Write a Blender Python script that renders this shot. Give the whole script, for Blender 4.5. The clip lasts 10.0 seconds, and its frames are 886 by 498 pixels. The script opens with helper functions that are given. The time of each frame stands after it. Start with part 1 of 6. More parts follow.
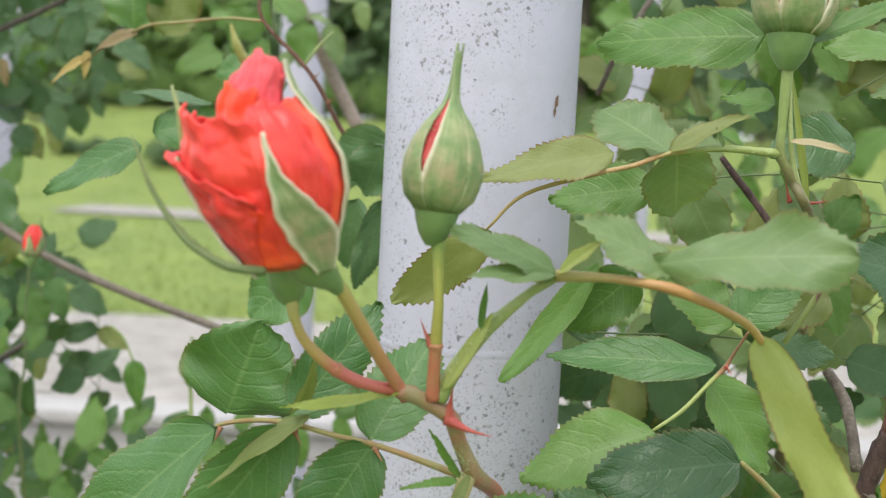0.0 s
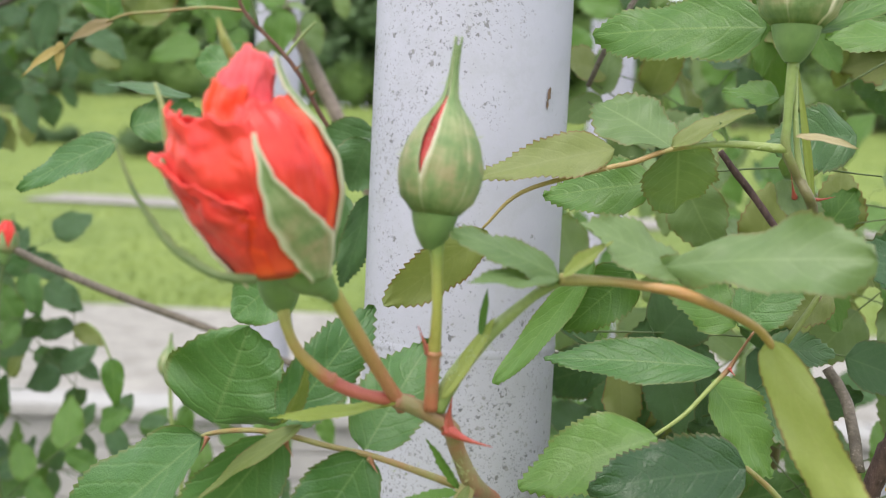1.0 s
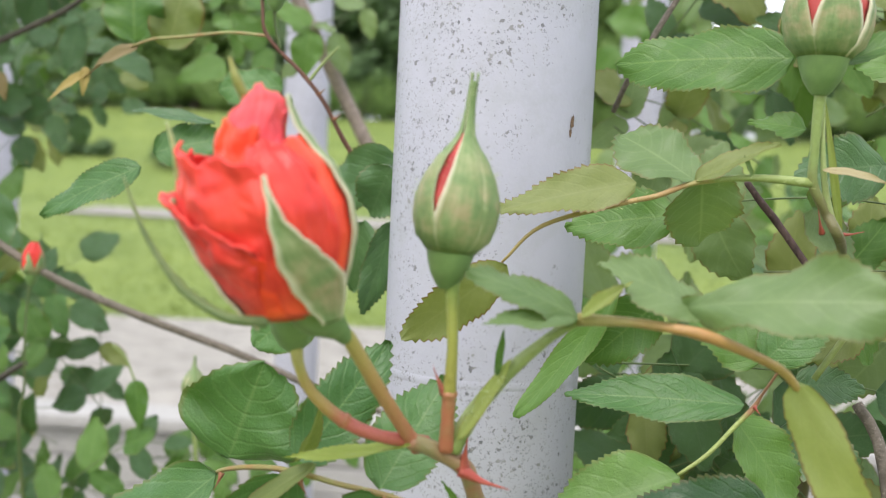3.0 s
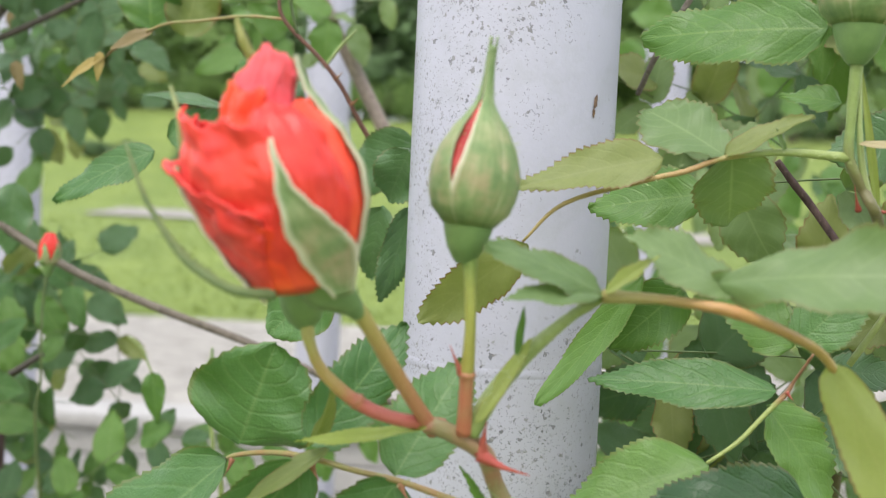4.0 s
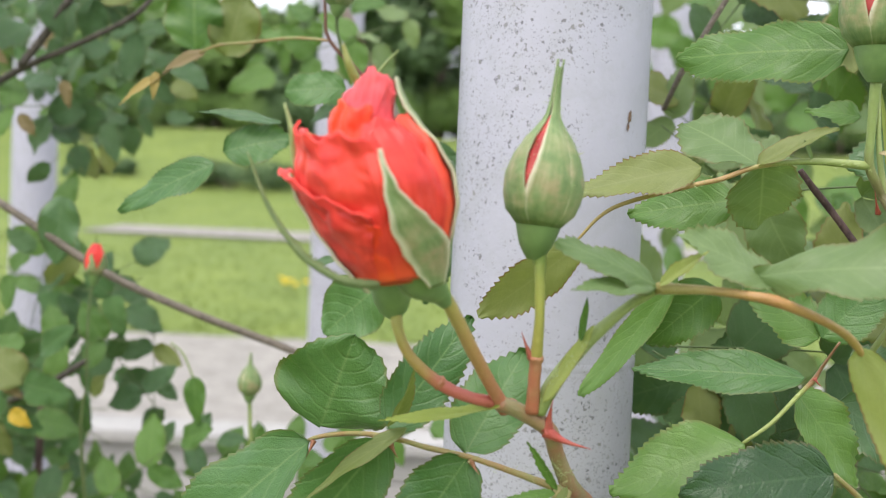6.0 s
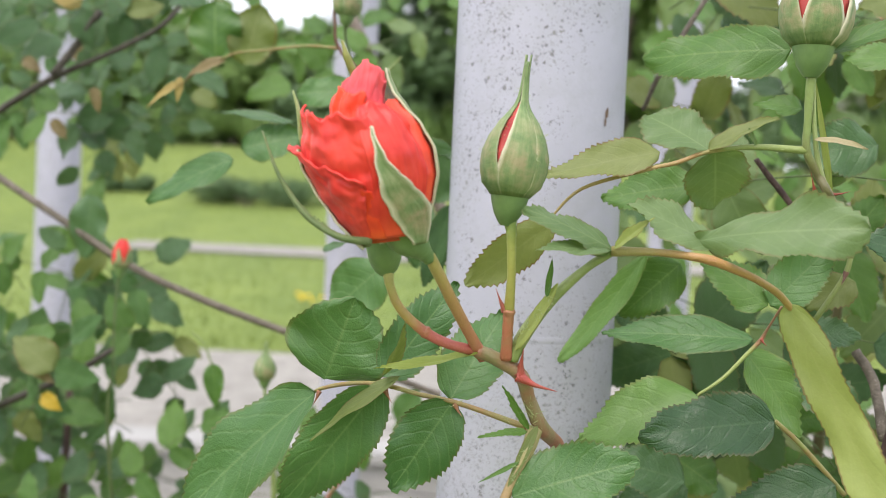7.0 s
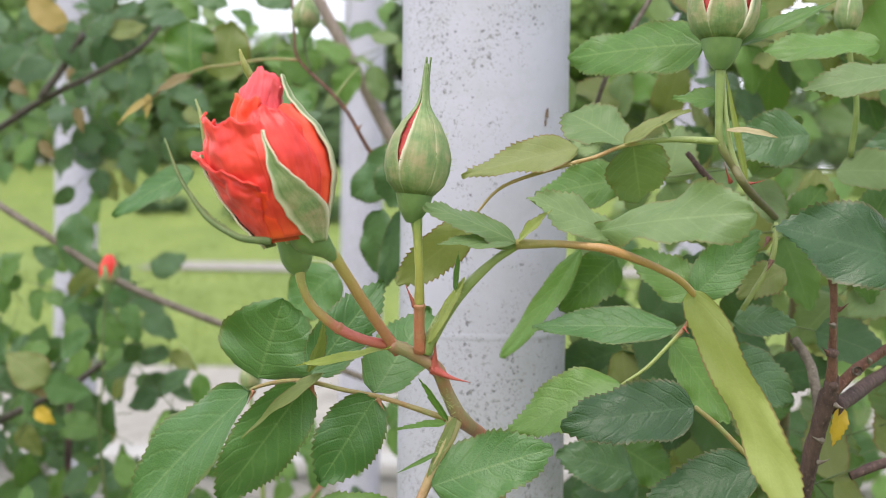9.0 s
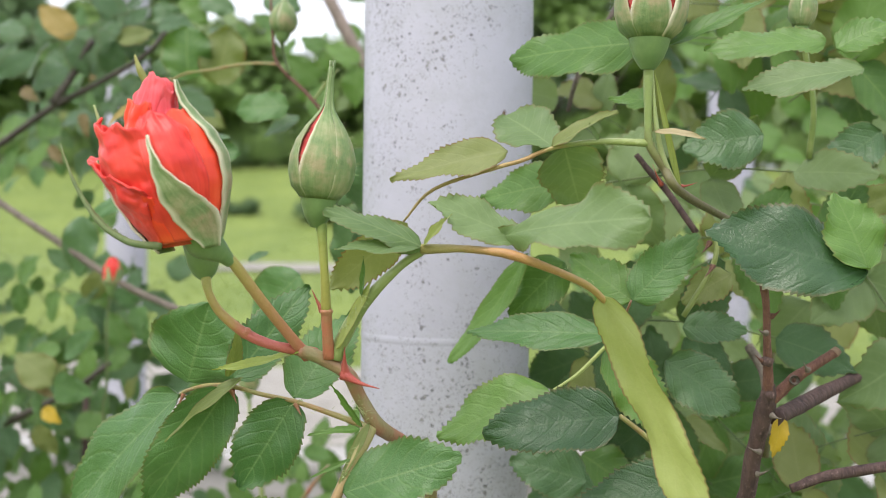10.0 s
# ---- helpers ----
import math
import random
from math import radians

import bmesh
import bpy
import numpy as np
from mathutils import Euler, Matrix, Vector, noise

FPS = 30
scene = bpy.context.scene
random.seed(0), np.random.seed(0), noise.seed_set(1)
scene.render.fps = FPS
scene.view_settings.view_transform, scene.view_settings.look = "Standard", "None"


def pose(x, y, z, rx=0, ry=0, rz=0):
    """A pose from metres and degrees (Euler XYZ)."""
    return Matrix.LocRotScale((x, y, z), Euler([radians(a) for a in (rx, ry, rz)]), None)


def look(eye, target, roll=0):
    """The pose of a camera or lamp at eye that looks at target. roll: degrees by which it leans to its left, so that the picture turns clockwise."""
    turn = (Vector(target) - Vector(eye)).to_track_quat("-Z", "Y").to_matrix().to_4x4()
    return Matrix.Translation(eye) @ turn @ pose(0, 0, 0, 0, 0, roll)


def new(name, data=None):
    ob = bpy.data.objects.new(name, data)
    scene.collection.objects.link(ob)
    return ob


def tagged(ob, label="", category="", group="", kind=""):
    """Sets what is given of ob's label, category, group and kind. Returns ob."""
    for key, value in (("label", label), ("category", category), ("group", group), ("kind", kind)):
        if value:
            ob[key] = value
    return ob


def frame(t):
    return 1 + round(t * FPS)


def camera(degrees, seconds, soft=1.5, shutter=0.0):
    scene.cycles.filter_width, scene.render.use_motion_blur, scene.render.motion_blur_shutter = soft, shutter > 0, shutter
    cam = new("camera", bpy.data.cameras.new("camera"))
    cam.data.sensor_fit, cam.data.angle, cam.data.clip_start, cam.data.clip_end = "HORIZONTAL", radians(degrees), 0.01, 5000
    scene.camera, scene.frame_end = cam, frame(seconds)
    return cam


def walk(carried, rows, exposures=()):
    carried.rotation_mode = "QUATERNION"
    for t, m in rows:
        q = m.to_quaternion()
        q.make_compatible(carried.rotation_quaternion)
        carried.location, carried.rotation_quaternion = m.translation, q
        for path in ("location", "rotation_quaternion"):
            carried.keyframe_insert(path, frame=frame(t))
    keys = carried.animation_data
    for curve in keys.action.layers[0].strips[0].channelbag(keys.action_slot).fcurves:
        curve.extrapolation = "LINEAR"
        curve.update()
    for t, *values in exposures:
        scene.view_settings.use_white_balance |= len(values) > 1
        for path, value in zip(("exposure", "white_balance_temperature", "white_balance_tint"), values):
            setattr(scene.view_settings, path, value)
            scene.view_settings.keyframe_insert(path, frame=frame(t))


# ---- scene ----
cam = camera(46.0, 10.0, soft=0.6)
PATH = [
    (0, (0.00151, -0.20105, 1.21052), (0.00272, 1.79565, 1.09571), 2.996),
    (0.5, (0.00916, -0.19268, 1.21089), (-0.02861, 1.80332, 1.09033), 2.290),
    (1, (-0.00285, -0.19171, 1.21289), (0.04618, 1.80293, 1.07498), 2.711),
    (1.5, (0.00659, -0.19262, 1.20980), (0.00439, 1.80388, 1.09145), 2.401),
    (2, (-0.00776, -0.19014, 1.21743), (0.05650, 1.80460, 1.08751), 2.692),
    (2.5, (-0.00277, -0.19088, 1.21885), (0.02648, 1.80558, 1.10349), 2.704),
    (4, (0.00069, -0.17968, 1.21215), (-0.05223, 1.81631, 1.09710), 2.766),
    (4.5, (-0.00062, -0.18309, 1.21066), (-0.06220, 1.81333, 1.10813), 2.435),
    (5, (-0.00914, -0.18878, 1.20778), (-0.08042, 1.80855, 1.13294), 3.023),
    (5.5, (-0.01411, -0.19383, 1.21260), (-0.05816, 1.80341, 1.11734), 2.562),
    (7, (-0.00459, -0.23850, 1.19985), (-0.08835, 1.75905, 1.14694), 2.585),
    (7.5, (0.00092, -0.25369, 1.20033), (-0.09727, 1.74310, 1.14398), 2.553),
    (8, (0.00176, -0.25452, 1.20481), (-0.09527, 1.74237, 1.14966), 1.665),
    (8.5, (0.01336, -0.25221, 1.19767), (-0.11341, 1.74344, 1.16160), 1.590),
    (9, (0.02524, -0.24479, 1.19736), (-0.12367, 1.74940, 1.16527), 0.756),
    (9.5, (0.03501, -0.23995, 1.19616), (-0.15019, 1.75115, 1.16098), 0.930),
    (10, (0.06326, -0.23773, 1.19852), (-0.21818, 1.74214, 1.16812), 0.723),
]
walk(cam, [(t, look(eye, target, roll)) for t, eye, target, roll in PATH], [(0.0, 0.65, 6500.0, 13.0), (2.5, 0.67, 6500.0, 13.0), (4.5, 0.72, 6500.0, 13.0), (7.0, 0.63, 6550.0, 14.5), (10.0, 0.65, 6550.0, 14.5)])
cam.data.dof.use_dof = True
cam.data.dof.focus_distance = 0.262
cam.data.dof.aperture_fstop = 18.0

# ---- light: a bright overcast day ----
SUN_UP, SUN_TURN = radians(52), radians(200)
world = bpy.data.worlds.new("overcast_sky")
scene.world = world
world.use_nodes = True
wn = world.node_tree
sky = wn.nodes.new("ShaderNodeTexSky")
sky.sky_type, sky.sun_disc = "NISHITA", False
sky.sun_elevation, sky.sun_rotation = SUN_UP, SUN_TURN
sky.air_density, sky.dust_density, sky.ozone_density = 1.0, 5.0, 1.0
grey = wn.nodes.new("ShaderNodeMixRGB")
grey.inputs[0].default_value = 0.72
grey.inputs[2].default_value = (9.5, 9.9, 10.6, 1)
wn.links.new(sky.outputs[0], grey.inputs[1])
wn.links.new(grey.outputs[0], wn.nodes["Background"].inputs[0])
wn.nodes["Background"].inputs[1].default_value = 0.13

sun = new("sun", bpy.data.lights.new("sun", "SUN"))
sun.data.energy, sun.data.angle, sun.data.color = 1.3, radians(25), (1.0, 0.96, 0.9)
sun.matrix_world = look((-3, -6, 11), (0, 0, 0))


# ---- materials ----
def material(name, build):
    m = bpy.data.materials.new(name)
    m.use_nodes = True
    nt = m.node_tree
    build(nt, nt.nodes["Principled BSDF"])
    return m


def node(nt, kind, **values):
    n = nt.nodes.new("ShaderNode" + kind)
    for key, value in values.items():
        n.inputs[key].default_value = value
    return n


def ramp(nt, source, stops):
    r = nt.nodes.new("ShaderNodeValToRGB")
    while len(r.color_ramp.elements) < len(stops):
        r.color_ramp.elements.new(0.5)
    for e, (p, c) in zip(r.color_ramp.elements, stops):
        e.position, e.color = p, (*c, 1)
    nt.links.new(source, r.inputs[0])
    return r.outputs[0]


def mix(nt, factor, a, b, mode="MIX"):
    n = nt.nodes.new("ShaderNodeMixRGB")
    n.blend_type = mode
    for slot, value in zip(n.inputs, (factor, a, b)):
        if isinstance(value, bpy.types.NodeSocket):
            nt.links.new(value, slot)
        elif isinstance(value, tuple):
            slot.default_value = (*value, 1)
        else:
            slot.default_value = value
    return n.outputs[0]


def calc(nt, kind, a, b=0.0, c=0.0):
    n = nt.nodes.new("ShaderNodeMath")
    n.operation = kind
    for slot, value in zip(n.inputs, (a, b, c)):
        if isinstance(value, bpy.types.NodeSocket):
            nt.links.new(value, slot)
        else:
            slot.default_value = value
    return n.outputs[0]


def noise_of(nt, scale, detail=4.0, rough=0.6, coord="Object"):
    tc = nt.nodes.new("ShaderNodeTexCoord")
    n = node(nt, "TexNoise", Scale=scale, Detail=detail, Roughness=rough)
    nt.links.new(tc.outputs[coord], n.inputs["Vector"])
    return n.outputs["Fac"]


def bump(nt, bsdf, height, strength, distance):
    b = node(nt, "Bump", Strength=strength, Distance=distance)
    nt.links.new(height, b.inputs["Height"])
    nt.links.new(b.outputs[0], bsdf.inputs["Normal"])


def set_bsdf(bsdf, rough=0.5, metal=0.0, spec=0.5):
    bsdf.inputs["Roughness"].default_value = rough
    bsdf.inputs["Metallic"].default_value = metal
    bsdf.inputs["Specular IOR Level"].default_value = spec


def leaf_material(name, dark, light, vein, rough, through_it, vein_depth, edge=0.3):
    """A rose leaf: a midrib, side veins, mottling, and light that passes through the blade."""
    def build(nt, bsdf):
        set_bsdf(bsdf, rough, 0.0, 0.4)
        uv = nt.nodes.new("ShaderNodeUVMap")
        sep = nt.nodes.new("ShaderNodeSeparateXYZ")
        nt.links.new(uv.outputs[0], sep.inputs[0])
        along, across = sep.outputs[0], calc(nt, "ABSOLUTE", sep.outputs[1])
        info = nt.nodes.new("ShaderNodeObjectInfo")
        wob = noise_of(nt, 260.0, 2.0)
        slant = calc(nt, "ADD", calc(nt, "SUBTRACT", along, calc(nt, "MULTIPLY", calc(nt, "POWER", across, 1.35), 0.3)), calc(nt, "MULTIPLY", wob, 0.06))
        wave = calc(nt, "ABSOLUTE", calc(nt, "SUBTRACT", calc(nt, "FRACT", calc(nt, "MULTIPLY", slant, 7.0)), 0.5))
        side = calc(nt, "SMOOTH_MIN", calc(nt, "MULTIPLY", wave, 7.0), 1.0, 0.3)
        rib = calc(nt, "MINIMUM", calc(nt, "MULTIPLY", across, 17.0), 1.0)
        veins = calc(nt, "MULTIPLY_ADD", calc(nt, "MULTIPLY", calc(nt, "MULTIPLY_ADD", side, 0.36, 0.64), rib), 0.7, 0.3)
        mottle = noise_of(nt, 130.0, 5.0, 0.65)
        shade = calc(nt, "ADD", calc(nt, "MULTIPLY", info.outputs["Random"], 0.5), calc(nt, "MULTIPLY", mottle, 0.5))
        blade = ramp(nt, shade, [(0.2, dark), (0.8, light)])
        colour = mix(nt, calc(nt, "SUBTRACT", 1.0, veins), blade, vein)
        blotch = noise_of(nt, 45.0, 3.0, 0.7)
        colour = mix(nt, ramp(nt, blotch, [(0.5, (0, 0, 0)), (0.75, (0.45, 0.45, 0.45))]), colour, tuple(0.5 * p + 0.5 * q for p, q in zip(light, vein)))
        speck = noise_of(nt, 700.0, 3.0, 0.7)
        colour = mix(nt, calc(nt, "MULTIPLY", speck, 0.42), colour, tuple(0.72 * v for v in dark))
        rim = ramp(nt, calc(nt, "ADD", across, calc(nt, "MULTIPLY", mottle, 0.06)), [(0.94, (0, 0, 0)), (1.0, (edge, edge, edge))])
        colour = mix(nt, rim, colour, (0.2, 0.12, 0.05))
        nt.links.new(colour, bsdf.inputs["Base Color"])
        net = node(nt, "TexVoronoi", Scale=1300.0)
        net.feature = "DISTANCE_TO_EDGE"
        tc = nt.nodes.new("ShaderNodeTexCoord")
        nt.links.new(tc.outputs["Object"], net.inputs["Vector"])
        relief = calc(nt, "ADD", calc(nt, "MULTIPLY", side, 0.17), calc(nt, "MULTIPLY", net.outputs["Distance"], 0.16))
        bump(nt, bsdf, calc(nt, "ADD", relief, calc(nt, "MULTIPLY", calc(nt, "ADD", mottle, speck), 0.4)), vein_depth, 0.0006)
        clear = nt.nodes.new("ShaderNodeBsdfTranslucent")
        nt.links.new(mix(nt, 1.0, colour, (1.0, 1.0, 0.45), "MULTIPLY"), clear.inputs[0])
        both = nt.nodes.new("ShaderNodeMixShader")
        both.inputs[0].default_value = through_it
        nt.links.new(bsdf.outputs[0], both.inputs[1])
        nt.links.new(clear.outputs[0], both.inputs[2])
        nt.links.new(both.outputs[0], nt.nodes["Material Output"].inputs[0])
    return material(name, build)


LEAF = leaf_material("leaf_green", (0.068, 0.163, 0.033), (0.14, 0.27, 0.056), (0.19, 0.32, 0.09), 0.4, 0.28, 0.6)
LEAF_MID = leaf_material("leaf_mid_green", (0.057, 0.15, 0.042), (0.113, 0.236, 0.068), (0.19, 0.31, 0.12), 0.37, 0.24, 1.0)
LEAF_DARK = leaf_material("leaf_dark", (0.062, 0.14, 0.054), (0.11, 0.21, 0.082), (0.13, 0.22, 0.1), 0.3, 0.22, 1.0)
LEAF_PALE = leaf_material("leaf_underside", (0.135, 0.225, 0.085), (0.225, 0.32, 0.135), (0.27, 0.37, 0.17), 0.42, 0.35, 0.5, 0.45)
LEAF_OLIVE = leaf_material("leaf_olive", (0.165, 0.22, 0.065), (0.25, 0.29, 0.1), (0.28, 0.32, 0.13), 0.5, 0.35, 0.4, 0.85)
LEAF_LIME = leaf_material("leaf_lime", (0.285, 0.36, 0.1), (0.38, 0.44, 0.145), (0.4, 0.44, 0.16), 0.5, 0.32, 0.3, 0.8)
LEAF_LEMON = leaf_material("leaf_lemon", (0.25, 0.34, 0.06), (0.36, 0.44, 0.09), (0.4, 0.46, 0.12), 0.5, 0.3, 0.4)
LEAF_YELLOW = leaf_material("leaf_yellow", (0.5, 0.34, 0.03), (0.62, 0.43, 0.04), (0.62, 0.46, 0.08), 0.5, 0.3, 0.3)
LEAF_STRAW = leaf_material("leaf_straw", (0.3, 0.22, 0.06), (0.42, 0.33, 0.12), (0.4, 0.32, 0.14), 0.6, 0.25, 0.4)
LEAF_DRY = leaf_material("leaf_dry_cream", (0.36, 0.32, 0.17), (0.46, 0.4, 0.24), (0.4, 0.27, 0.17), 0.6, 0.25, 0.4, 0.9)
LEAF_GLOSSY = leaf_material("leaf_glossy_dark", (0.03, 0.08, 0.03), (0.055, 0.12, 0.043), (0.07, 0.14, 0.06), 0.27, 0.15, 1.0)
LEAF_BROWN = leaf_material("leaf_bronze", (0.14, 0.11, 0.045), (0.25, 0.19, 0.075), (0.18, 0.13, 0.06), 0.6, 0.12, 0.5)


def stem_material(name, a, b, scale, rough=0.45, low=0.35, high=0.65, relief=0.5):
    def build(nt, bsdf):
        set_bsdf(bsdf, rough)
        big, fine = noise_of(nt, scale, 3.0), noise_of(nt, scale * 12, 4.0)
        col = ramp(nt, big, [(low, a), (high, b)])
        nt.links.new(mix(nt, calc(nt, "MULTIPLY", fine, 0.35), col, tuple(v * 0.6 for v in a)), bsdf.inputs["Base Color"])
        bump(nt, bsdf, calc(nt, "ADD", fine, big), relief, 0.0007)
    return material(name, build)


def stalk_material(name, foot, middle, head, stops=(0.1, 0.45, 0.85), rough=0.42):
    """A flower stalk whose colour changes from its foot to its head."""
    def build(nt, bsdf):
        set_bsdf(bsdf, rough)
        uv = nt.nodes.new("ShaderNodeUVMap")
        sep = nt.nodes.new("ShaderNodeSeparateXYZ")
        nt.links.new(uv.outputs[0], sep.inputs[0])
        big, fine = noise_of(nt, 140.0, 3.0), noise_of(nt, 900.0, 4.0)
        place = calc(nt, "ADD", sep.outputs[1], calc(nt, "MULTIPLY_ADD", big, 0.3, -0.15))
        col = ramp(nt, place, list(zip(stops, (foot, middle, head))))
        nt.links.new(mix(nt, calc(nt, "MULTIPLY", fine, 0.3), col, tuple(v * 0.55 for v in foot)), bsdf.inputs["Base Color"])
        bump(nt, bsdf, calc(nt, "ADD", fine, big), 0.5, 0.0007)
    return material(name, build)


STALK_BLOOM = stalk_material("stalk_red_to_olive", (0.48, 0.17, 0.11), (0.43, 0.27, 0.1), (0.36, 0.36, 0.1), (0.12, 0.45, 0.85))
STALK_SIDE = stalk_material("stalk_half_red", (0.48, 0.13, 0.1), (0.42, 0.28, 0.09), (0.36, 0.37, 0.1), (0.38, 0.52, 0.85))
STALK_BUD = stalk_material("stalk_olive", (0.34, 0.32, 0.08), (0.35, 0.37, 0.09), (0.22, 0.32, 0.09))
STALK_LEAF = stalk_material("stalk_rust_olive", (0.32, 0.28, 0.1), (0.42, 0.21, 0.075), (0.42, 0.28, 0.09))
STALK_RACHIS = stalk_material("stalk_rachis", (0.27, 0.34, 0.11), (0.4, 0.23, 0.1), (0.36, 0.26, 0.1), (0.22, 0.36, 0.75))
STALK_SHOOT_UP = stalk_material("stalk_shoot_up", (0.14, 0.12, 0.06), (0.2, 0.2, 0.08), (0.24, 0.33, 0.1), (0.5, 0.74, 0.86))
STALK_NODE = stalk_material("stalk_node", (0.24, 0.13, 0.07), (0.3, 0.17, 0.08), (0.28, 0.36, 0.1), (0.2, 0.42, 0.56))
STALK_SHOOT = stalk_material("stalk_shoot", (0.36, 0.33, 0.13), (0.34, 0.3, 0.12), (0.38, 0.2, 0.11), (0.2, 0.5, 0.95))


def bark_material(name, a, b, scale, rough=0.75, grain=(1.0, 1.0, 0.22)):
    """Woody bark with long cracks and pale flecks."""
    def build(nt, bsdf):
        set_bsdf(bsdf, rough, 0.0, 0.3)
        tc = nt.nodes.new("ShaderNodeTexCoord")
        squash = nt.nodes.new("ShaderNodeMapping")
        squash.inputs["Scale"].default_value = grain
        nt.links.new(tc.outputs["Object"], squash.inputs[0])
        crack = node(nt, "TexNoise", Scale=scale * 9, Detail=5.0, Roughness=0.65)
        nt.links.new(squash.outputs[0], crack.inputs["Vector"])
        big, fleck = noise_of(nt, scale, 3.0), noise_of(nt, scale * 14, 3.0, 0.7)
        col = ramp(nt, calc(nt, "MULTIPLY_ADD", crack.outputs["Fac"], 0.65, calc(nt, "MULTIPLY", big, 0.35)), [(0.36, a), (0.62, b)])
        pale = ramp(nt, fleck, [(0.58, (0, 0, 0)), (0.72, (0.55, 0.55, 0.55))])
        col = mix(nt, pale, col, tuple(min(0.5, 2.2 * v + 0.04) for v in b))
        nt.links.new(col, bsdf.inputs["Base Color"])
        bump(nt, bsdf, calc(nt, "ADD", crack.outputs["Fac"], calc(nt, "MULTIPLY", fleck, 0.5)), 0.8, 0.0009)
    return material(name, build)


STEM_RED = stem_material("stem_red_green", (0.38, 0.15, 0.1), (0.25, 0.235, 0.11), 60.0, low=0.42, high=0.58)
STEM_CORAL = stem_material("stem_coral", (0.47, 0.13, 0.075), (0.4, 0.2, 0.1), 120.0)
STEM_RUST = stem_material("stem_rust", (0.32, 0.2, 0.08), (0.26, 0.3, 0.1), 160.0)
STEM_OLIVE = stem_material("stem_olive", (0.3, 0.27, 0.06), (0.21, 0.27, 0.07), 60.0)
STEM_GREEN = stem_material("stem_green", (0.19, 0.27, 0.08), (0.3, 0.36, 0.13), 60.0)
STEM_PALE = stem_material("stem_pale", (0.28, 0.36, 0.13), (0.38, 0.42, 0.2), 60.0)
THORN = stem_material("thorn_red", (0.45, 0.075, 0.06), (0.34, 0.1, 0.065), 200.0, 0.35)
THORN_BROWN = stem_material("thorn_brown", (0.3, 0.1, 0.05), (0.34, 0.2, 0.1), 200.0, 0.4)
STALK_DIM = stem_material("stalk_dim", (0.07, 0.12, 0.035), (0.13, 0.17, 0.06), 90.0)
BARK = bark_material("bark_purple_brown", (0.032, 0.021, 0.021), (0.105, 0.066, 0.057), 70.0)
BARK_DARK = bark_material("bark_dark", (0.04, 0.035, 0.03), (0.1, 0.088, 0.075), 60.0)
TWIG_RED = bark_material("bark_dull_red", (0.1, 0.045, 0.035), (0.2, 0.1, 0.07), 120.0, 0.6)
BARK_GREY = bark_material("bark_grey", (0.09, 0.078, 0.062), (0.2, 0.17, 0.14), 60.0, 0.75, (0.7, 0.7, 0.7))
BARK_PALE = bark_material("bark_pale", (0.16, 0.125, 0.105), (0.3, 0.245, 0.21), 60.0, 0.75, (0.7, 0.7, 0.7))
CUT_WOOD = stem_material("cut_wood", (0.2, 0.12, 0.08), (0.32, 0.22, 0.14), 600.0, 0.7)
RECEPTACLE = stem_material("receptacle_green", (0.1, 0.19, 0.065), (0.18, 0.29, 0.1), 90.0, 0.4, relief=0.15)


def petal_material(name, deep, bright, warm):
    """Velvety red petals, streaked from foot to rim; the foot is more orange."""
    def build(nt, bsdf):
        set_bsdf(bsdf, 0.38, 0.0, 0.42)
        bsdf.inputs["Sheen Weight"].default_value = 0.06
        uv = nt.nodes.new("ShaderNodeUVMap")
        sep = nt.nodes.new("ShaderNodeSeparateXYZ")
        nt.links.new(uv.outputs[0], sep.inputs[0])
        scale = nt.nodes.new("ShaderNodeMapping")
        scale.inputs["Scale"].default_value = (9.0, 1.6, 1.0)
        nt.links.new(uv.outputs[0], scale.inputs[0])
        streak = node(nt, "TexNoise", Scale=1.0, Detail=5.0, Roughness=0.6)
        nt.links.new(scale.outputs[0], streak.inputs["Vector"])
        big = noise_of(nt, 95.0, 3.0)
        col = ramp(nt, calc(nt, "MULTIPLY_ADD", streak.outputs["Fac"], 0.3, calc(nt, "MULTIPLY", big, 0.7)), [(0.36, deep), (0.64, bright)])
        foot = ramp(nt, sep.outputs[1], [(0.0, (0.55, 0.55, 0.55)), (0.22, (0.08, 0.08, 0.08)), (1.0, (0.0, 0.0, 0.0))])
        col = mix(nt, foot, col, warm)
        nt.links.new(col, bsdf.inputs["Base Color"])
        bump(nt, bsdf, calc(nt, "MULTIPLY_ADD", streak.outputs["Fac"], 0.3, noise_of(nt, 420.0, 4.0, 0.6)), 0.22, 0.0006)
        clear = nt.nodes.new("ShaderNodeBsdfTranslucent")
        nt.links.new(mix(nt, 1.0, col, (1.0, 0.75, 0.6), "MULTIPLY"), clear.inputs[0])
        both = nt.nodes.new("ShaderNodeMixShader")
        both.inputs[0].default_value = 0.15
        nt.links.new(bsdf.outputs[0], both.inputs[1])
        nt.links.new(clear.outputs[0], both.inputs[2])
        nt.links.new(both.outputs[0], nt.nodes["Material Output"].inputs[0])
    return material(name, build)


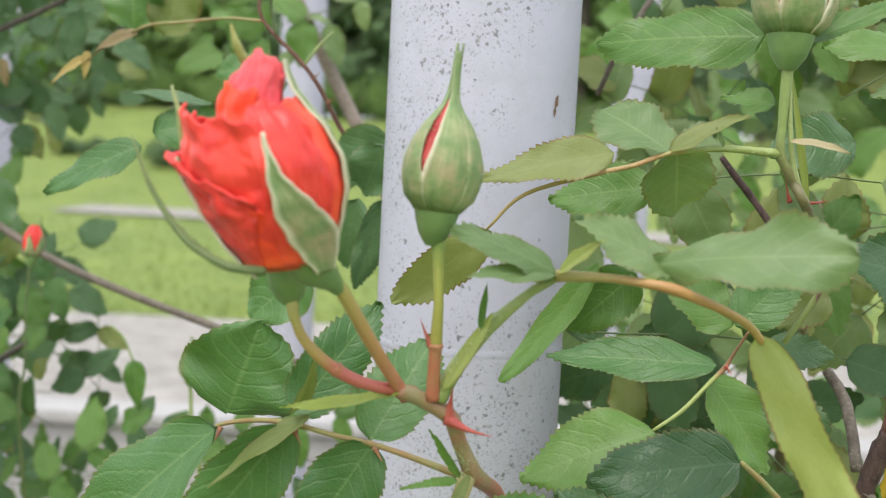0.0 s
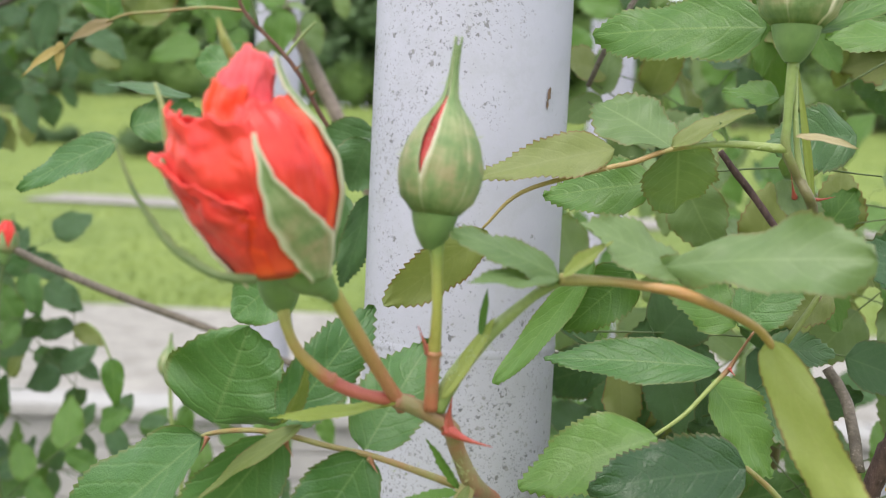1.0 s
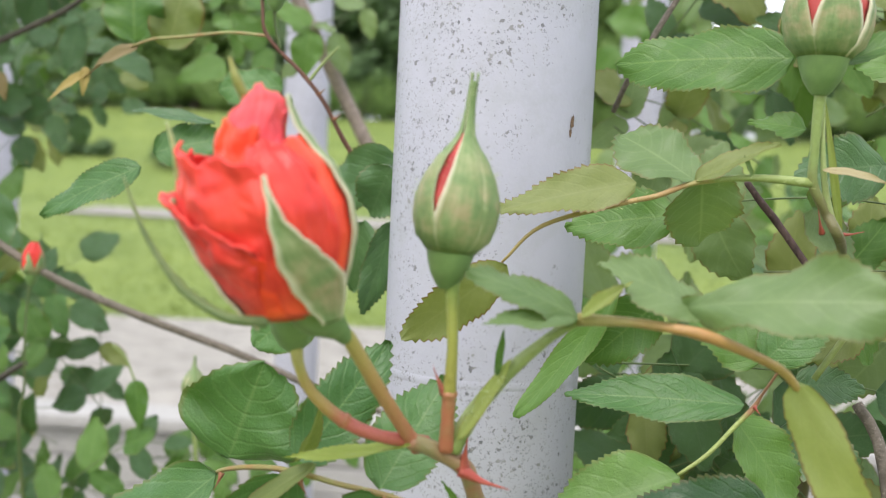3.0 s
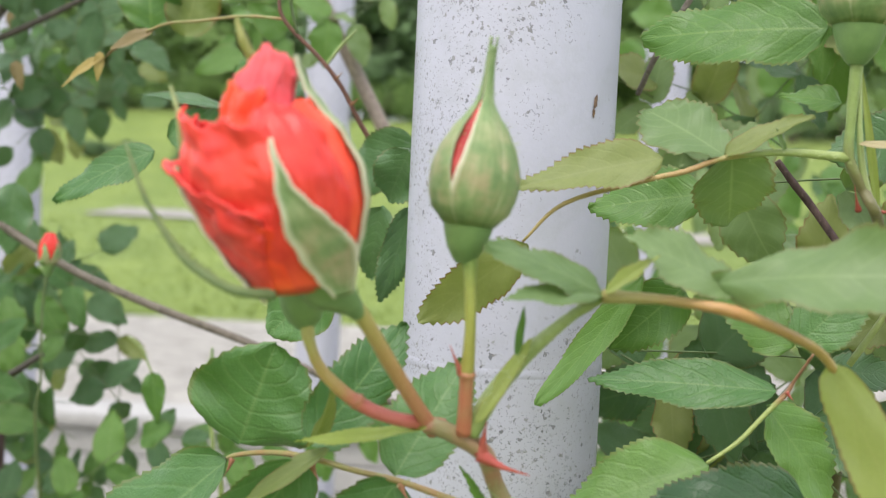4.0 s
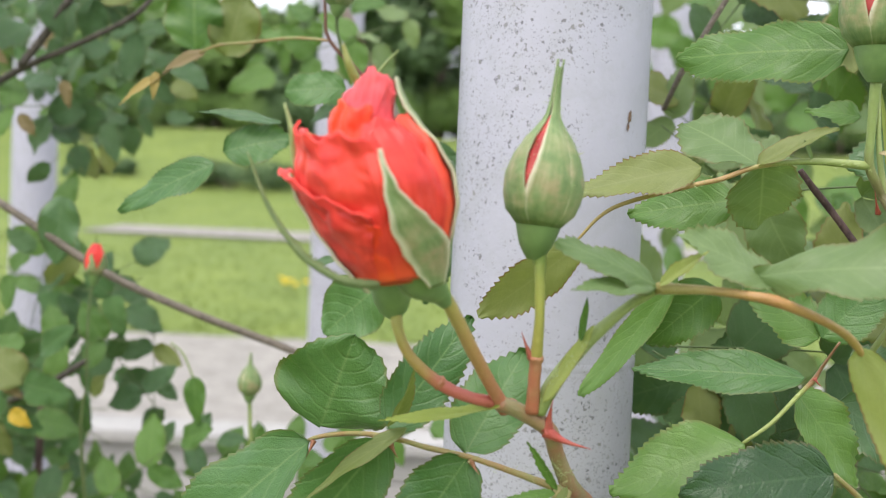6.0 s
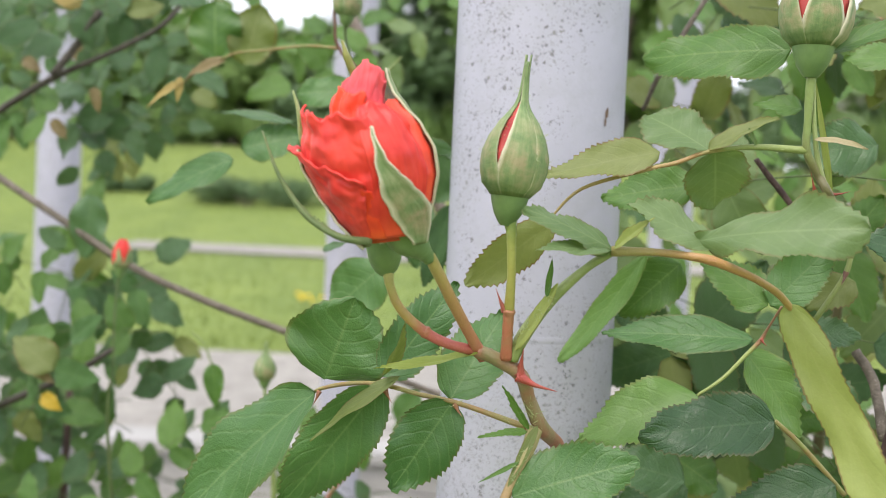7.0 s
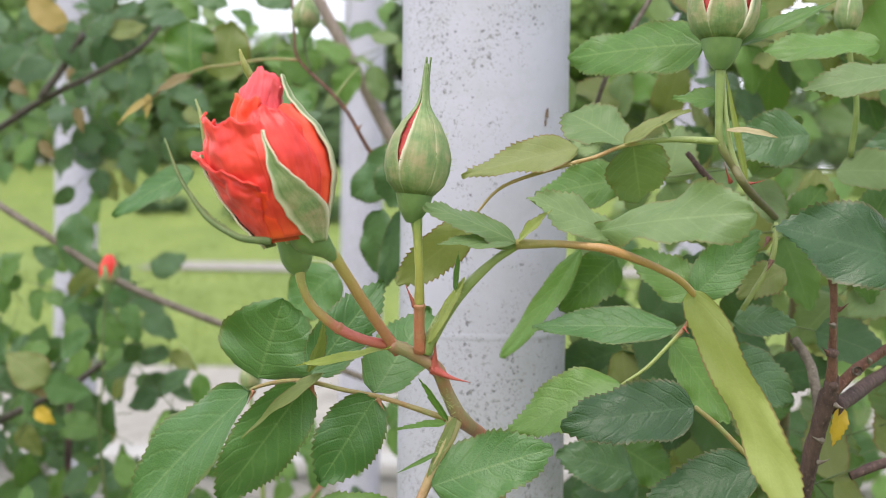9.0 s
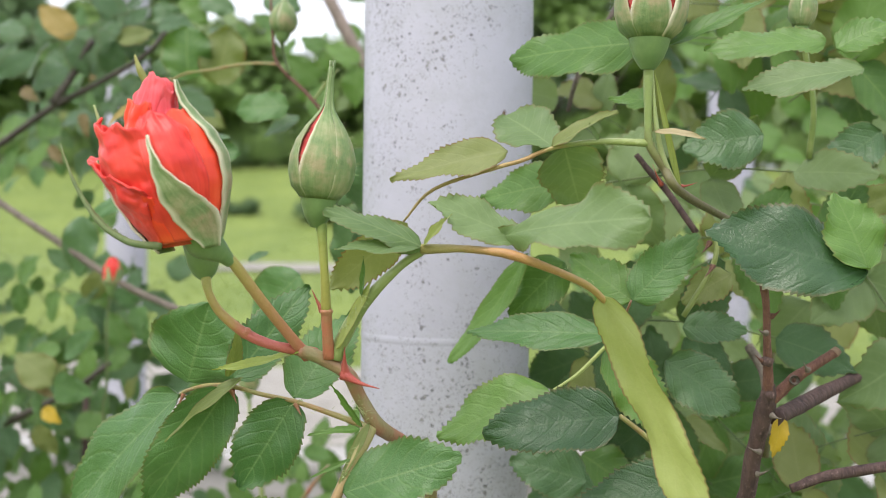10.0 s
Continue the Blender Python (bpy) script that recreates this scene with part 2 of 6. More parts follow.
PETAL = petal_material("petal_red", (0.6, 0.018, 0.018), (0.95, 0.085, 0.06), (0.9, 0.14, 0.03))
PETAL_ORANGE = petal_material("petal_orange", (0.82, 0.036, 0.014), (0.95, 0.1, 0.035), (0.9, 0.18, 0.03))
PETAL_PINK = petal_material("petal_pink", (0.78, 0.045, 0.06), (0.95, 0.15, 0.17), (0.9, 0.1, 0.03))
PETAL_DULL = petal_material("petal_dull", (0.36, 0.03, 0.03), (0.66, 0.12, 0.1), (0.6, 0.12, 0.08))
PETAL_DEEP = petal_material("petal_deep", (0.5, 0.025, 0.02), (0.62, 0.045, 0.03), (0.6, 0.1, 0.02))


def sepal_material(name, margin, blush, cream=0.9, side=0):
    """Downy green sepal, streaked lengthwise, blushed brown in the middle, with a cream margin."""
    def build(nt, bsdf):
        set_bsdf(bsdf, 0.55, 0.0, 0.35)
        uv = nt.nodes.new("ShaderNodeUVMap")
        sep = nt.nodes.new("ShaderNodeSeparateXYZ")
        nt.links.new(uv.outputs[0], sep.inputs[0])
        edge, up = calc(nt, "MULTIPLY", sep.outputs[0], side) if side else calc(nt, "ABSOLUTE", sep.outputs[0]), sep.outputs[1]
        stretch = nt.nodes.new("ShaderNodeMapping")
        stretch.inputs["Scale"].default_value = (2.4, 1.5, 1.0)
        nt.links.new(uv.outputs[0], stretch.inputs[0])
        streak = node(nt, "TexNoise", Scale=1.6, Detail=5.0, Roughness=0.65)
        nt.links.new(stretch.outputs[0], streak.inputs["Vector"])
        fine, big = noise_of(nt, 900.0), noise_of(nt, 210.0, 4.0)
        tone = calc(nt, "ADD", calc(nt, "MULTIPLY", streak.outputs["Fac"], 0.42), calc(nt, "MULTIPLY", big, 0.58))
        green = ramp(nt, tone, [(0.34, (0.09, 0.165, 0.055)), (0.5, (0.165, 0.25, 0.095)), (0.66, (0.3, 0.36, 0.18))])
        middle = ramp(nt, calc(nt, "ADD", up, calc(nt, "MULTIPLY", big, 0.3)), [(0.16, (0, 0, 0)), (0.42, (blush, blush, blush)), (0.85, (0, 0, 0))])
        patch = ramp(nt, big, [(0.44, (0.12, 0.12, 0.12)), (0.62, (1, 1, 1))])
        green = mix(nt, calc(nt, "MULTIPLY", middle, patch), green, (0.36, 0.19, 0.13))
        rim = ramp(nt, calc(nt, "ADD", edge, calc(nt, "MULTIPLY", fine, 0.08)), [(margin, (0, 0, 0)), (1.0, (cream, cream, cream))])
        nt.links.new(mix(nt, rim, green, (0.6, 0.57, 0.42)), bsdf.inputs["Base Color"])
        bump(nt, bsdf, calc(nt, "ADD", fine, streak.outputs["Fac"]), 0.4, 0.0005)
    return material(name, build)


SEPAL = sepal_material("sepal_cream_edged", 0.7, 0.5)
SEPAL_BUD = sepal_material("sepal_bud", 0.82, 0.42, 0.95)
SEPAL_SLIT = sepal_material("sepal_slit", 0.78, 0.42, 0.95, -1)
SEPAL_PLAIN = sepal_material("sepal_plain", 0.985, 0.42, 0.25)
SEPAL_RIM = sepal_material("sepal_yellow_edged", 0.55, 0.7, 0.75)
SEPAL_SLIM = stem_material("sepal_slim", (0.1, 0.16, 0.055), (0.2, 0.25, 0.1), 170.0, 0.6)


def paint_build(nt, bsdf):
    """White paint with lichen and soot specks that come in clusters."""
    set_bsdf(bsdf, 0.42)
    tc = nt.nodes.new("ShaderNodeTexCoord")
    warp = node(nt, "TexNoise", Scale=1100.0, Detail=3.0)
    nt.links.new(tc.outputs["Object"], warp.inputs["Vector"])
    shift = nt.nodes.new("ShaderNodeVectorMath")
    shift.operation = "MULTIPLY_ADD"
    nt.links.new(warp.outputs["Color"], shift.inputs[0])
    shift.inputs[1].default_value = (0.0022, 0.0022, 0.0022)
    nt.links.new(tc.outputs["Object"], shift.inputs[2])
    patch = noise_of(nt, 14.0, 3.0)
    patch2 = noise_of(nt, 55.0, 3.0)
    base = ramp(nt, noise_of(nt, 9.0, 6.0, 0.7), [(0.3, (0.375, 0.375, 0.455)), (0.7, (0.44, 0.44, 0.525))])
    grain = noise_of(nt, 420.0, 4.0)
    smear = ramp(nt, noise_of(nt, 75.0, 5.0, 0.7), [(0.48, (0, 0, 0)), (0.7, (0.5, 0.5, 0.5))])
    base = mix(nt, smear, base, (0.33, 0.335, 0.37))
    base = mix(nt, calc(nt, "MULTIPLY", grain, 0.16), base, (0.36, 0.37, 0.4))
    for scale, size, share, strength in ((340.0, 0.27, 0.5, 0.82), (640.0, 0.42, 0.35, 0.7), (1300.0, 0.55, 0.24, 0.45)):
        v = node(nt, "TexVoronoi", Scale=scale)
        nt.links.new(shift.outputs[0], v.inputs["Vector"])
        pick = nt.nodes.new("ShaderNodeSeparateXYZ")
        nt.links.new(v.outputs["Color"], pick.inputs[0])
        radius = calc(nt, "MULTIPLY", pick.outputs[1], size)
        dot = calc(nt, "LESS_THAN", v.outputs["Distance"], radius)
        dense = calc(nt, "ADD", calc(nt, "MULTIPLY", patch, 0.7), calc(nt, "MULTIPLY", patch2, 0.55))
        here = calc(nt, "LESS_THAN", calc(nt, "ADD", pick.outputs[0], share - 0.35), calc(nt, "MULTIPLY_ADD", dense, 4.6, -2.36))
        on = calc(nt, "MULTIPLY", calc(nt, "MULTIPLY", dot, here), strength)
        tone = mix(nt, pick.outputs[2], (0.07, 0.07, 0.078), (0.24, 0.235, 0.23))
        base = mix(nt, on, base, tone)
    nt.links.new(base, bsdf.inputs["Base Color"])
    bump(nt, bsdf, calc(nt, "ADD", grain, calc(nt, "MULTIPLY", patch2, 0.6)), 0.25, 0.0005)


PAINT = material("white_paint_speckled", paint_build)


def plain_build(a, b, scale, rough):
    def build(nt, bsdf):
        set_bsdf(bsdf, rough)
        big, fine = noise_of(nt, scale, 5.0, 0.65), noise_of(nt, scale * 9, 4.0)
        col = ramp(nt, calc(nt, "ADD", calc(nt, "MULTIPLY", big, 0.65), calc(nt, "MULTIPLY", fine, 0.35)), [(0.32, a), (0.68, b)])
        nt.links.new(col, bsdf.inputs["Base Color"])
        bump(nt, bsdf, fine, 0.3, 0.15 / scale)
    return build


RUST = material("rust", plain_build((0.05, 0.035, 0.025), (0.24, 0.15, 0.09), 900.0, 0.8))
GRAVEL = material("pale_gravel", plain_build((0.15, 0.142, 0.125), (0.39, 0.372, 0.33), 5.0, 0.9))
GRASS = material("mown_grass", plain_build((0.1, 0.155, 0.024), (0.19, 0.25, 0.045), 1.1, 0.85))
SOIL = material("dark_soil", plain_build((0.085, 0.07, 0.05), (0.19, 0.16, 0.115), 6.0, 0.95))
KERB = material("white_kerb_stone", plain_build((0.27, 0.27, 0.255), (0.4, 0.39, 0.37), 8.0, 0.8))
FOLIAGE = material("tree_foliage", plain_build((0.085, 0.165, 0.034), (0.2, 0.32, 0.075), 0.45, 0.7))
FOLIAGE_DARK = material("dark_foliage", plain_build((0.06, 0.115, 0.045), (0.125, 0.21, 0.078), 0.6, 0.7))
TRUNK = material("tree_bark", plain_build((0.06, 0.05, 0.04), (0.16, 0.13, 0.1), 3.0, 0.9))
WALL = material("house_plaster", plain_build((0.62, 0.58, 0.5), (0.74, 0.7, 0.62), 1.0, 0.9))
ROOF = material("terracotta_roof", plain_build((0.36, 0.13, 0.08), (0.5, 0.2, 0.12), 2.0, 0.8))
GLASS = material("window_glass", plain_build((0.04, 0.05, 0.06), (0.07, 0.08, 0.09), 1.0, 0.08))
BLOSSOM = material("yellow_blossom", plain_build((0.75, 0.5, 0.02), (0.85, 0.65, 0.05), 20.0, 0.7))


# ---- building helpers ----
def link_mesh(name, bm, mat, parent=None, label="", smooth=True):
    me = bpy.data.meshes.new(name)
    bm.to_mesh(me)
    bm.free()
    if smooth:
        me.polygons.foreach_set("use_smooth", [True] * len(me.polygons))
    me.materials.append(mat)
    ob = new(name, me)
    ob.parent = parent
    return tagged(ob, label)


part = link_mesh


def thing(name, place, label, category, group="", kind=""):
    ob = new(name)
    ob.empty_display_size = 0.02
    ob.location = place
    return tagged(ob, label, category, group, kind)


def keep_place(ob, parent):
    """Hang a part whose mesh is in world coordinates under a thing that stands elsewhere."""
    ob.parent = parent
    top = parent
    while top.parent:
        top = top.parent
    ob.matrix_parent_inverse = Matrix.Translation(-Vector(top.location)) if parent is top else Matrix.Identity(4)
    return ob


def smooth_path(points, steps=6):
    pts = [Vector(p) for p in points]
    pts = [2 * pts[0] - pts[1]] + pts + [2 * pts[-1] - pts[-2]]
    out = []
    for i in range(1, len(pts) - 2):
        a, b, c, d = pts[i - 1:i + 3]
        for k in range(steps):
            s = k / steps
            out.append(0.5 * (2 * b + (c - a) * s + (2 * a - 5 * b + 4 * c - d) * s * s + (3 * b - a - 3 * c + d) * s ** 3))
    out.append(pts[-2])
    return out


def tube_bm(points, radii, sides=10, steps=6, rough=0.0, seed=0, cap=True):
    """A round stem along the points, with the radii spread evenly over them."""
    path = smooth_path(points, steps)
    n = len(path)
    bm = bmesh.new()
    uv = bm.loops.layers.uv.new("UVMap")
    rings = []
    side = None
    for i, p in enumerate(path):
        ahead = (path[min(i + 1, n - 1)] - path[max(i - 1, 0)]).normalized()
        if side is None:
            side = ahead.orthogonal().normalized()
        side = (side - ahead * side.dot(ahead)).normalized()
        up = ahead.cross(side)
        f = i / (n - 1) * (len(radii) - 1)
        k = min(int(f), len(radii) - 2)
        r = radii[k] + (radii[k + 1] - radii[k]) * (f - k)
        ring = []
        for j in range(sides):
            a = 2 * math.pi * j / sides
            rr = r * (1 + rough * noise.noise(Vector((i * 0.5 + seed, j * 1.1, seed * 3.1))))
            ring.append(bm.verts.new(p + side * rr * math.cos(a) + up * rr * math.sin(a)))
        rings.append(ring)
    for i, (a, b) in enumerate(zip(rings, rings[1:])):
        for j in range(sides):
            f = bm.faces.new((a[j], a[(j + 1) % sides], b[(j + 1) % sides], b[j]))
            for loop, (du, dv) in zip(f.loops, ((0, 0), (1, 0), (1, 1), (0, 1))):
                loop[uv].uv = ((j + du) / sides, (i + dv) / (n - 1))
    if cap:
        bm.faces.new(rings[0][::-1])
        bm.faces.new(rings[-1])
    return bm


def stem(parent, points, radii, mat, label="", name="stem", rough=0.08, seed=0, sides=10):
    return keep_place(link_mesh(name, tube_bm(points, radii, sides, 6, rough, seed), mat, None, label), parent)


def thorn(parent, foot, tip, radius, mat=None):
    foot, tip = Vector(foot), Vector(tip)
    mid = foot.lerp(tip, 0.45) + Vector((0, 0, -0.06 * (tip - foot).length))
    return keep_place(link_mesh("thorn", tube_bm([foot, mid, tip], [radius * 1.5, radius * 0.75, radius * 0.32, radius * 0.06], 8, 4), mat or THORN), parent)


def leaf_bm(length, width, seed=0, fold=0.25, curl=0.15, wave=0.075, blunt=0.0, teeth=13, twist=0.0, saw=0.85, start=0.5):
    """A toothed rose leaflet that runs along +x and faces +z."""
    rnd = random.Random(seed)
    ph = rnd.uniform(0, 9)
    grow = length / 0.03 if length > 0.5 else min(1.0, width / 0.012)
    bm = bmesh.new()
    uv = bm.loops.layers.uv.new("UVMap")
    n, m = 2 * teeth, 4
    info, rows = {}, []
    tail = 0.92 - 0.36 * blunt
    shape_at = lambda u: u ** start * (1 - u) ** tail * (1 - 0.3 * max(0.0, (u - 0.76) / 0.24) ** 2)  # noqa: E731
    top = max(shape_at(s / 50) for s in range(51))
    for i in range(n + 1):
        u = i / n
        w = 0.5 * width * shape_at(u) / top if 0 < u < 1 else 0.0
        w *= 1 + 0.08 * math.sin(5 * u + ph)
        row = []
        for j in range(-m, m + 1):
            v = j / m
            reach = w
            along = u * length
            if abs(j) == m and 0 < i < n:
                jag = 1.0 if i % 2 else -0.6
                reach = w + 0.00046 * saw * grow * jag * rnd.uniform(0.3, 1.7)
                along += jag * min(0.0009 * saw * grow * rnd.uniform(0.5, 1.5), 0.42 * length / n)
            y = v * reach
            z = fold * abs(y) * (1 - 0.35 * abs(v)) - curl * length * (u - 0.35) ** 2
            z += wave * width * (math.sin(8 * u + 2.1 * v + ph) + 0.6 * math.sin(17 * u - 3 * v + 2 * ph)) * abs(v) ** 1.5
            z += 0.013 * width * abs(math.sin(math.pi * (7 * (u - 0.3 * abs(v) ** 1.35) + 0.2))) * min(1.0, 2.5 * abs(v)) * (1 - 0.6 * abs(v))
            a = twist * (u - 0.2)
            y, z = y * math.cos(a) - z * math.sin(a), y * math.sin(a) + z * math.cos(a)
            x = bm.verts.new((along, y, z))
            info[x] = (u, v)
            row.append(x)
        rows.append(row)
    for a, b in zip(rows, rows[1:]):
        for j in range(2 * m):
            f = bm.faces.new((a[j], b[j], b[j + 1], a[j + 1]))
            for loop in f.loops:
                loop[uv].uv = info[loop.vert]
    return bm


def leaf_pose(base, tip, face):
    base, tip = Vector(base), Vector(tip)
    x = (tip - base).normalized()
    z = Vector(face)
    z = (z - x * z.dot(x)).normalized()
    y = z.cross(x)
    return Matrix((x, y, z)).transposed().to_4x4(), base


def leaf(parent, base, tip, width, mat=None, face=(0, -0.85, 0.5), label="", **shape):
    """One leaflet from its foot to its tip, facing the given way."""
    seed = int(1e4 * (abs(base[0]) + abs(tip[2]))) % 9973
    length = (Vector(tip) - Vector(base)).length
    turn, foot = leaf_pose(base, tip, face)
    shape["teeth"] = max(7, min(26, int(length / 0.0016)))
    bm = leaf_bm(length, width, seed, **shape)
    bm.transform(Matrix.Translation(foot) @ turn)
    return keep_place(link_mesh("leaf", bm, mat or LEAF, None, label), parent)


LEAF_SHAPES = []
for k in range(7):
    b = leaf_bm(1.0, 0.56 + 0.05 * (k % 4), 40 + k, 0.12 + 0.06 * (k % 3), 0.1 + 0.07 * (k % 4), 0.06, 0.3, 10, 0.3 * (k % 3 - 1))
    shape = bpy.data.meshes.new("leaf")
    b.to_mesh(shape)
    b.free()
    shape.polygons.foreach_set("use_smooth", [True] * len(shape.polygons))
    LEAF_SHAPES.append(shape)
SHAPES_OF = {}


def filler_leaf(parent, base, tip, mat, face, k):
    """A leaflet further back, which shares its mesh with others of its kind."""
    key = (k % 7, mat.name)
    if key not in SHAPES_OF:
        SHAPES_OF[key] = LEAF_SHAPES[k % 7].copy()
        SHAPES_OF[key].materials.append(mat)
    ob = new("leaf", SHAPES_OF[key])
    turn, foot = leaf_pose(base, tip, face)
    s = (Vector(tip) - Vector(base)).length
    keep_place(ob, parent)
    ob.matrix_basis = Matrix.Translation(foot) @ turn @ Matrix.Scale(s, 4)
    return ob


def lathe_patch(radius, h0, h1, a0, a1, rim=None, n=18, m=16, taper=None, out=None, skew=None):
    """A piece of a turned surface between two angles (degrees, 0 towards -y, 90 to the right), from height h0 up to h1.
    radius(h, a) gives its distance from the axis, rim(s) a factor on the height, taper(t) the share of the angle that is left at t."""
    bm = bmesh.new()
    uv = bm.loops.layers.uv.new("UVMap")
    info, grid = {}, []
    for i in range(n + 1):
        t = i / n
        row = []
        for j in range(m + 1):
            s = 2 * j / m - 1
            wide = taper(t) if taper else 1.0
            a = radians((a0 + a1) / 2 + (skew(t) if skew else 0.0) + s * wide * (a1 - a0) / 2)
            h = h0 + (h1 - h0) * t * (rim(s) if rim else 1.0)
            r = radius(h, math.degrees(a))
            if out:
                r += out(t, s)
            v = bm.verts.new((r * math.sin(a), -r * math.cos(a), h))
            info[v] = (s, t)
            row.append(v)
        grid.append(row)
    for a, b in zip(grid, grid[1:]):
        for j in range(m):
            f = bm.faces.new((a[j], a[j + 1], b[j + 1], b[j]))
            for loop in f.loops:
                loop[uv].uv = info[loop.vert]
    return bm


def table(*pairs):
    """A smooth curve through the given (place, value) pairs."""
    def value(x):
        if x <= pairs[0][0]:
            return pairs[0][1]
        for (a, p), (b, q) in zip(pairs, pairs[1:]):
            if x <= b:
                s = (x - a) / (b - a)
                return p + (q - p) * (0.5 * s + 0.5 * s * s * (3 - 2 * s))
        return pairs[-1][1]
    return value


def lathe_bm(profile, n=24, rings=20):
    h0, h1 = profile[0][0], profile[-1][0]
    r = table(*profile)
    return lathe_patch(lambda h, a: r(h), h0, h1, -180, 180, n=rings, m=n)


def thicken(ob, depth):
    mod = ob.modifiers.new("thickness", "SOLIDIFY")
    mod.thickness, mod.offset = depth, 0.0
    return ob


# ---- ground, lawn, gravel ----
def ground_height(x, y):
    """Flat by the roses and on the gravel, then a lawn that climbs to the trees."""
    steps = table((8.2, 0.0), (16.0, 0.58), (17.0, 0.6), (33.0, 3.3), (60.0, 4.2), (400.0, 5.0))
    return steps(y) + (0.06 * noise.noise(Vector((x * 0.15, y * 0.15, 0))) * min(1, max(0, (y - 8.2) / 4)))


def sheet(xs, ys, lift, wobble=0.0):
    bm = bmesh.new()
    grid = [[bm.verts.new((x, y + wobble * noise.noise(Vector((x * 0.7, y, 3))), ground_height(x, y) + lift)) for x in xs] for y in ys]
    for a, b in zip(grid, grid[1:]):
        for j in range(len(xs) - 1):
            bm.faces.new((a[j], a[j + 1], b[j + 1], b[j]))
    return bm


def spread(a, b, n):
    return [a + (b - a) * i / n for i in range(n + 1)]


wide = [-900, -400, -150, -60] + spread(-30, 30, 60) + [60, 150, 400, 900]
tagged(link_mesh("ground", sheet(wide, [-300, -60, -10] + spread(-3, 60, 63) + [100, 200, 400, 1500], 0.0), GRASS), "mown green lawn rising gently to the trees", "lawn", kind="structure")
tagged(link_mesh("gravel_road", sheet(spread(-30, 30, 60), spread(4.9, 8.5, 8), 0.012, 0.12), GRAVEL), "pale gravel road beside the lawn", "road", kind="structure")
tagged(link_mesh("far_path", sheet(spread(-5.9, 30, 60), spread(15.4, 17.3, 3), 0.03, 0.05), GRAVEL), "narrow pale path across the lawn", "path", kind="structure")
tagged(link_mesh("rose_bed", sheet(spread(-4, 4, 16), spread(-0.4, 2.4, 10), 0.02, 0.1), SOIL), "bare brown soil of the rose bed", "soil", kind="structure")


def grass_tufts():
    rnd = random.Random(5)
    verts, faces = [], []
    for _ in range(26000):
        y = 8.5 + (rnd.random() ** 1.7) * 22
        x = rnd.uniform(-0.75, 0.55) * (y + 1.5)
        if 15.2 < y < 17.6:
            continue
        z = ground_height(x, y)
        a, h = rnd.uniform(0, 6.28), rnd.uniform(0.015, 0.045)
        w = 0.012 + 0.0006 * y
        dx, dy = w * math.cos(a), w * math.sin(a)
        lean = rnd.uniform(-0.03, 0.03)
        k = len(verts)
        verts += [(x - dx, y - dy, z - 0.01), (x + dx, y + dy, z - 0.01), (x + lean, y + lean, z + h)]
        faces.append((k, k + 1, k + 2))
    me = bpy.data.meshes.new("grass")
    me.from_pydata(verts, [], faces)
    me.materials.append(GRASS)
    return tagged(new("grass", me), "short green grass blades of the lawn", "grass", kind="stuff")


grass_tufts()


# low white plank wall between the bed and the gravel
def plank_wall():
    t = thing("plank_wall", (0, 2.6, 0), "low white painted plank wall beside the gravel", "wall", kind="structure")
    rnd = random.Random(8)
    for side in range(3):
        for k in range(7):
            bm = bmesh.new()
            x0 = -3.9 + 2.6 * side
            m = Matrix.Translation((x0 + 1.3, 2.6 + rnd.uniform(-0.002, 0.002), 0.075 * k + 0.0375)) @ Matrix.Diagonal((2.594, 0.03, 0.07, 1))
            bmesh.ops.create_cube(bm, size=1.0, matrix=m)
            bmesh.ops.bevel(bm, geom=bm.edges[:], offset=0.004, segments=1, affect="EDGES")
            keep_place(link_mesh("plank", bm, KERB, None, smooth=False), t)
        bm = bmesh.new()
        bmesh.ops.create_cube(bm, size=1.0, matrix=Matrix.Translation((x0 + 1.3, 2.66, 0.545)) @ Matrix.Diagonal((2.596, 0.2, 0.035, 1)))
        bmesh.ops.bevel(bm, geom=bm.edges[:], offset=0.008, segments=2, affect="EDGES")
        keep_place(link_mesh("coping_board", bm, KERB, None, smooth=False), t)


plank_wall()


# ---- distance: trees, bushes, houses ----
def clump_bm(bm_verts, bm_faces, centre, size, count, leaf_size, rnd):
    for _ in range(count):
        d = Vector((rnd.gauss(0, 1), rnd.gauss(0, 1), rnd.gauss(0, 1))).normalized()
        c = Vector(centre) + Vector((d.x * size[0], d.y * size[1], d.z * size[2])) * rnd.uniform(0.55, 1.06)
        a = Vector((rnd.uniform(-1, 1), rnd.uniform(-1, 1), rnd.uniform(-0.6, 0.6))).normalized() * leaf_size * rnd.uniform(0.6, 1.3)
        b = a.cross(d + Vector((0.1, 0.2, 0.3))).normalized() * leaf_size * 0.6
        k = len(bm_verts)
        bm_verts += [c - a, c + b, c + a, c - b]
        bm_faces.append((k, k + 1, k + 2, k + 3))


def leafy(name, parent, clumps, count, leaf_size, mat, seed):
    rnd = random.Random(seed)
    verts, faces = [], []
    for centre, size in clumps:
        clump_bm(verts, faces, centre, size, count, leaf_size, rnd)
    me = bpy.data.meshes.new(name)
    me.from_pydata([tuple(v) for v in verts], [], faces)
    me.materials.append(mat)
    ob = new(name, me)
    return keep_place(ob, parent)


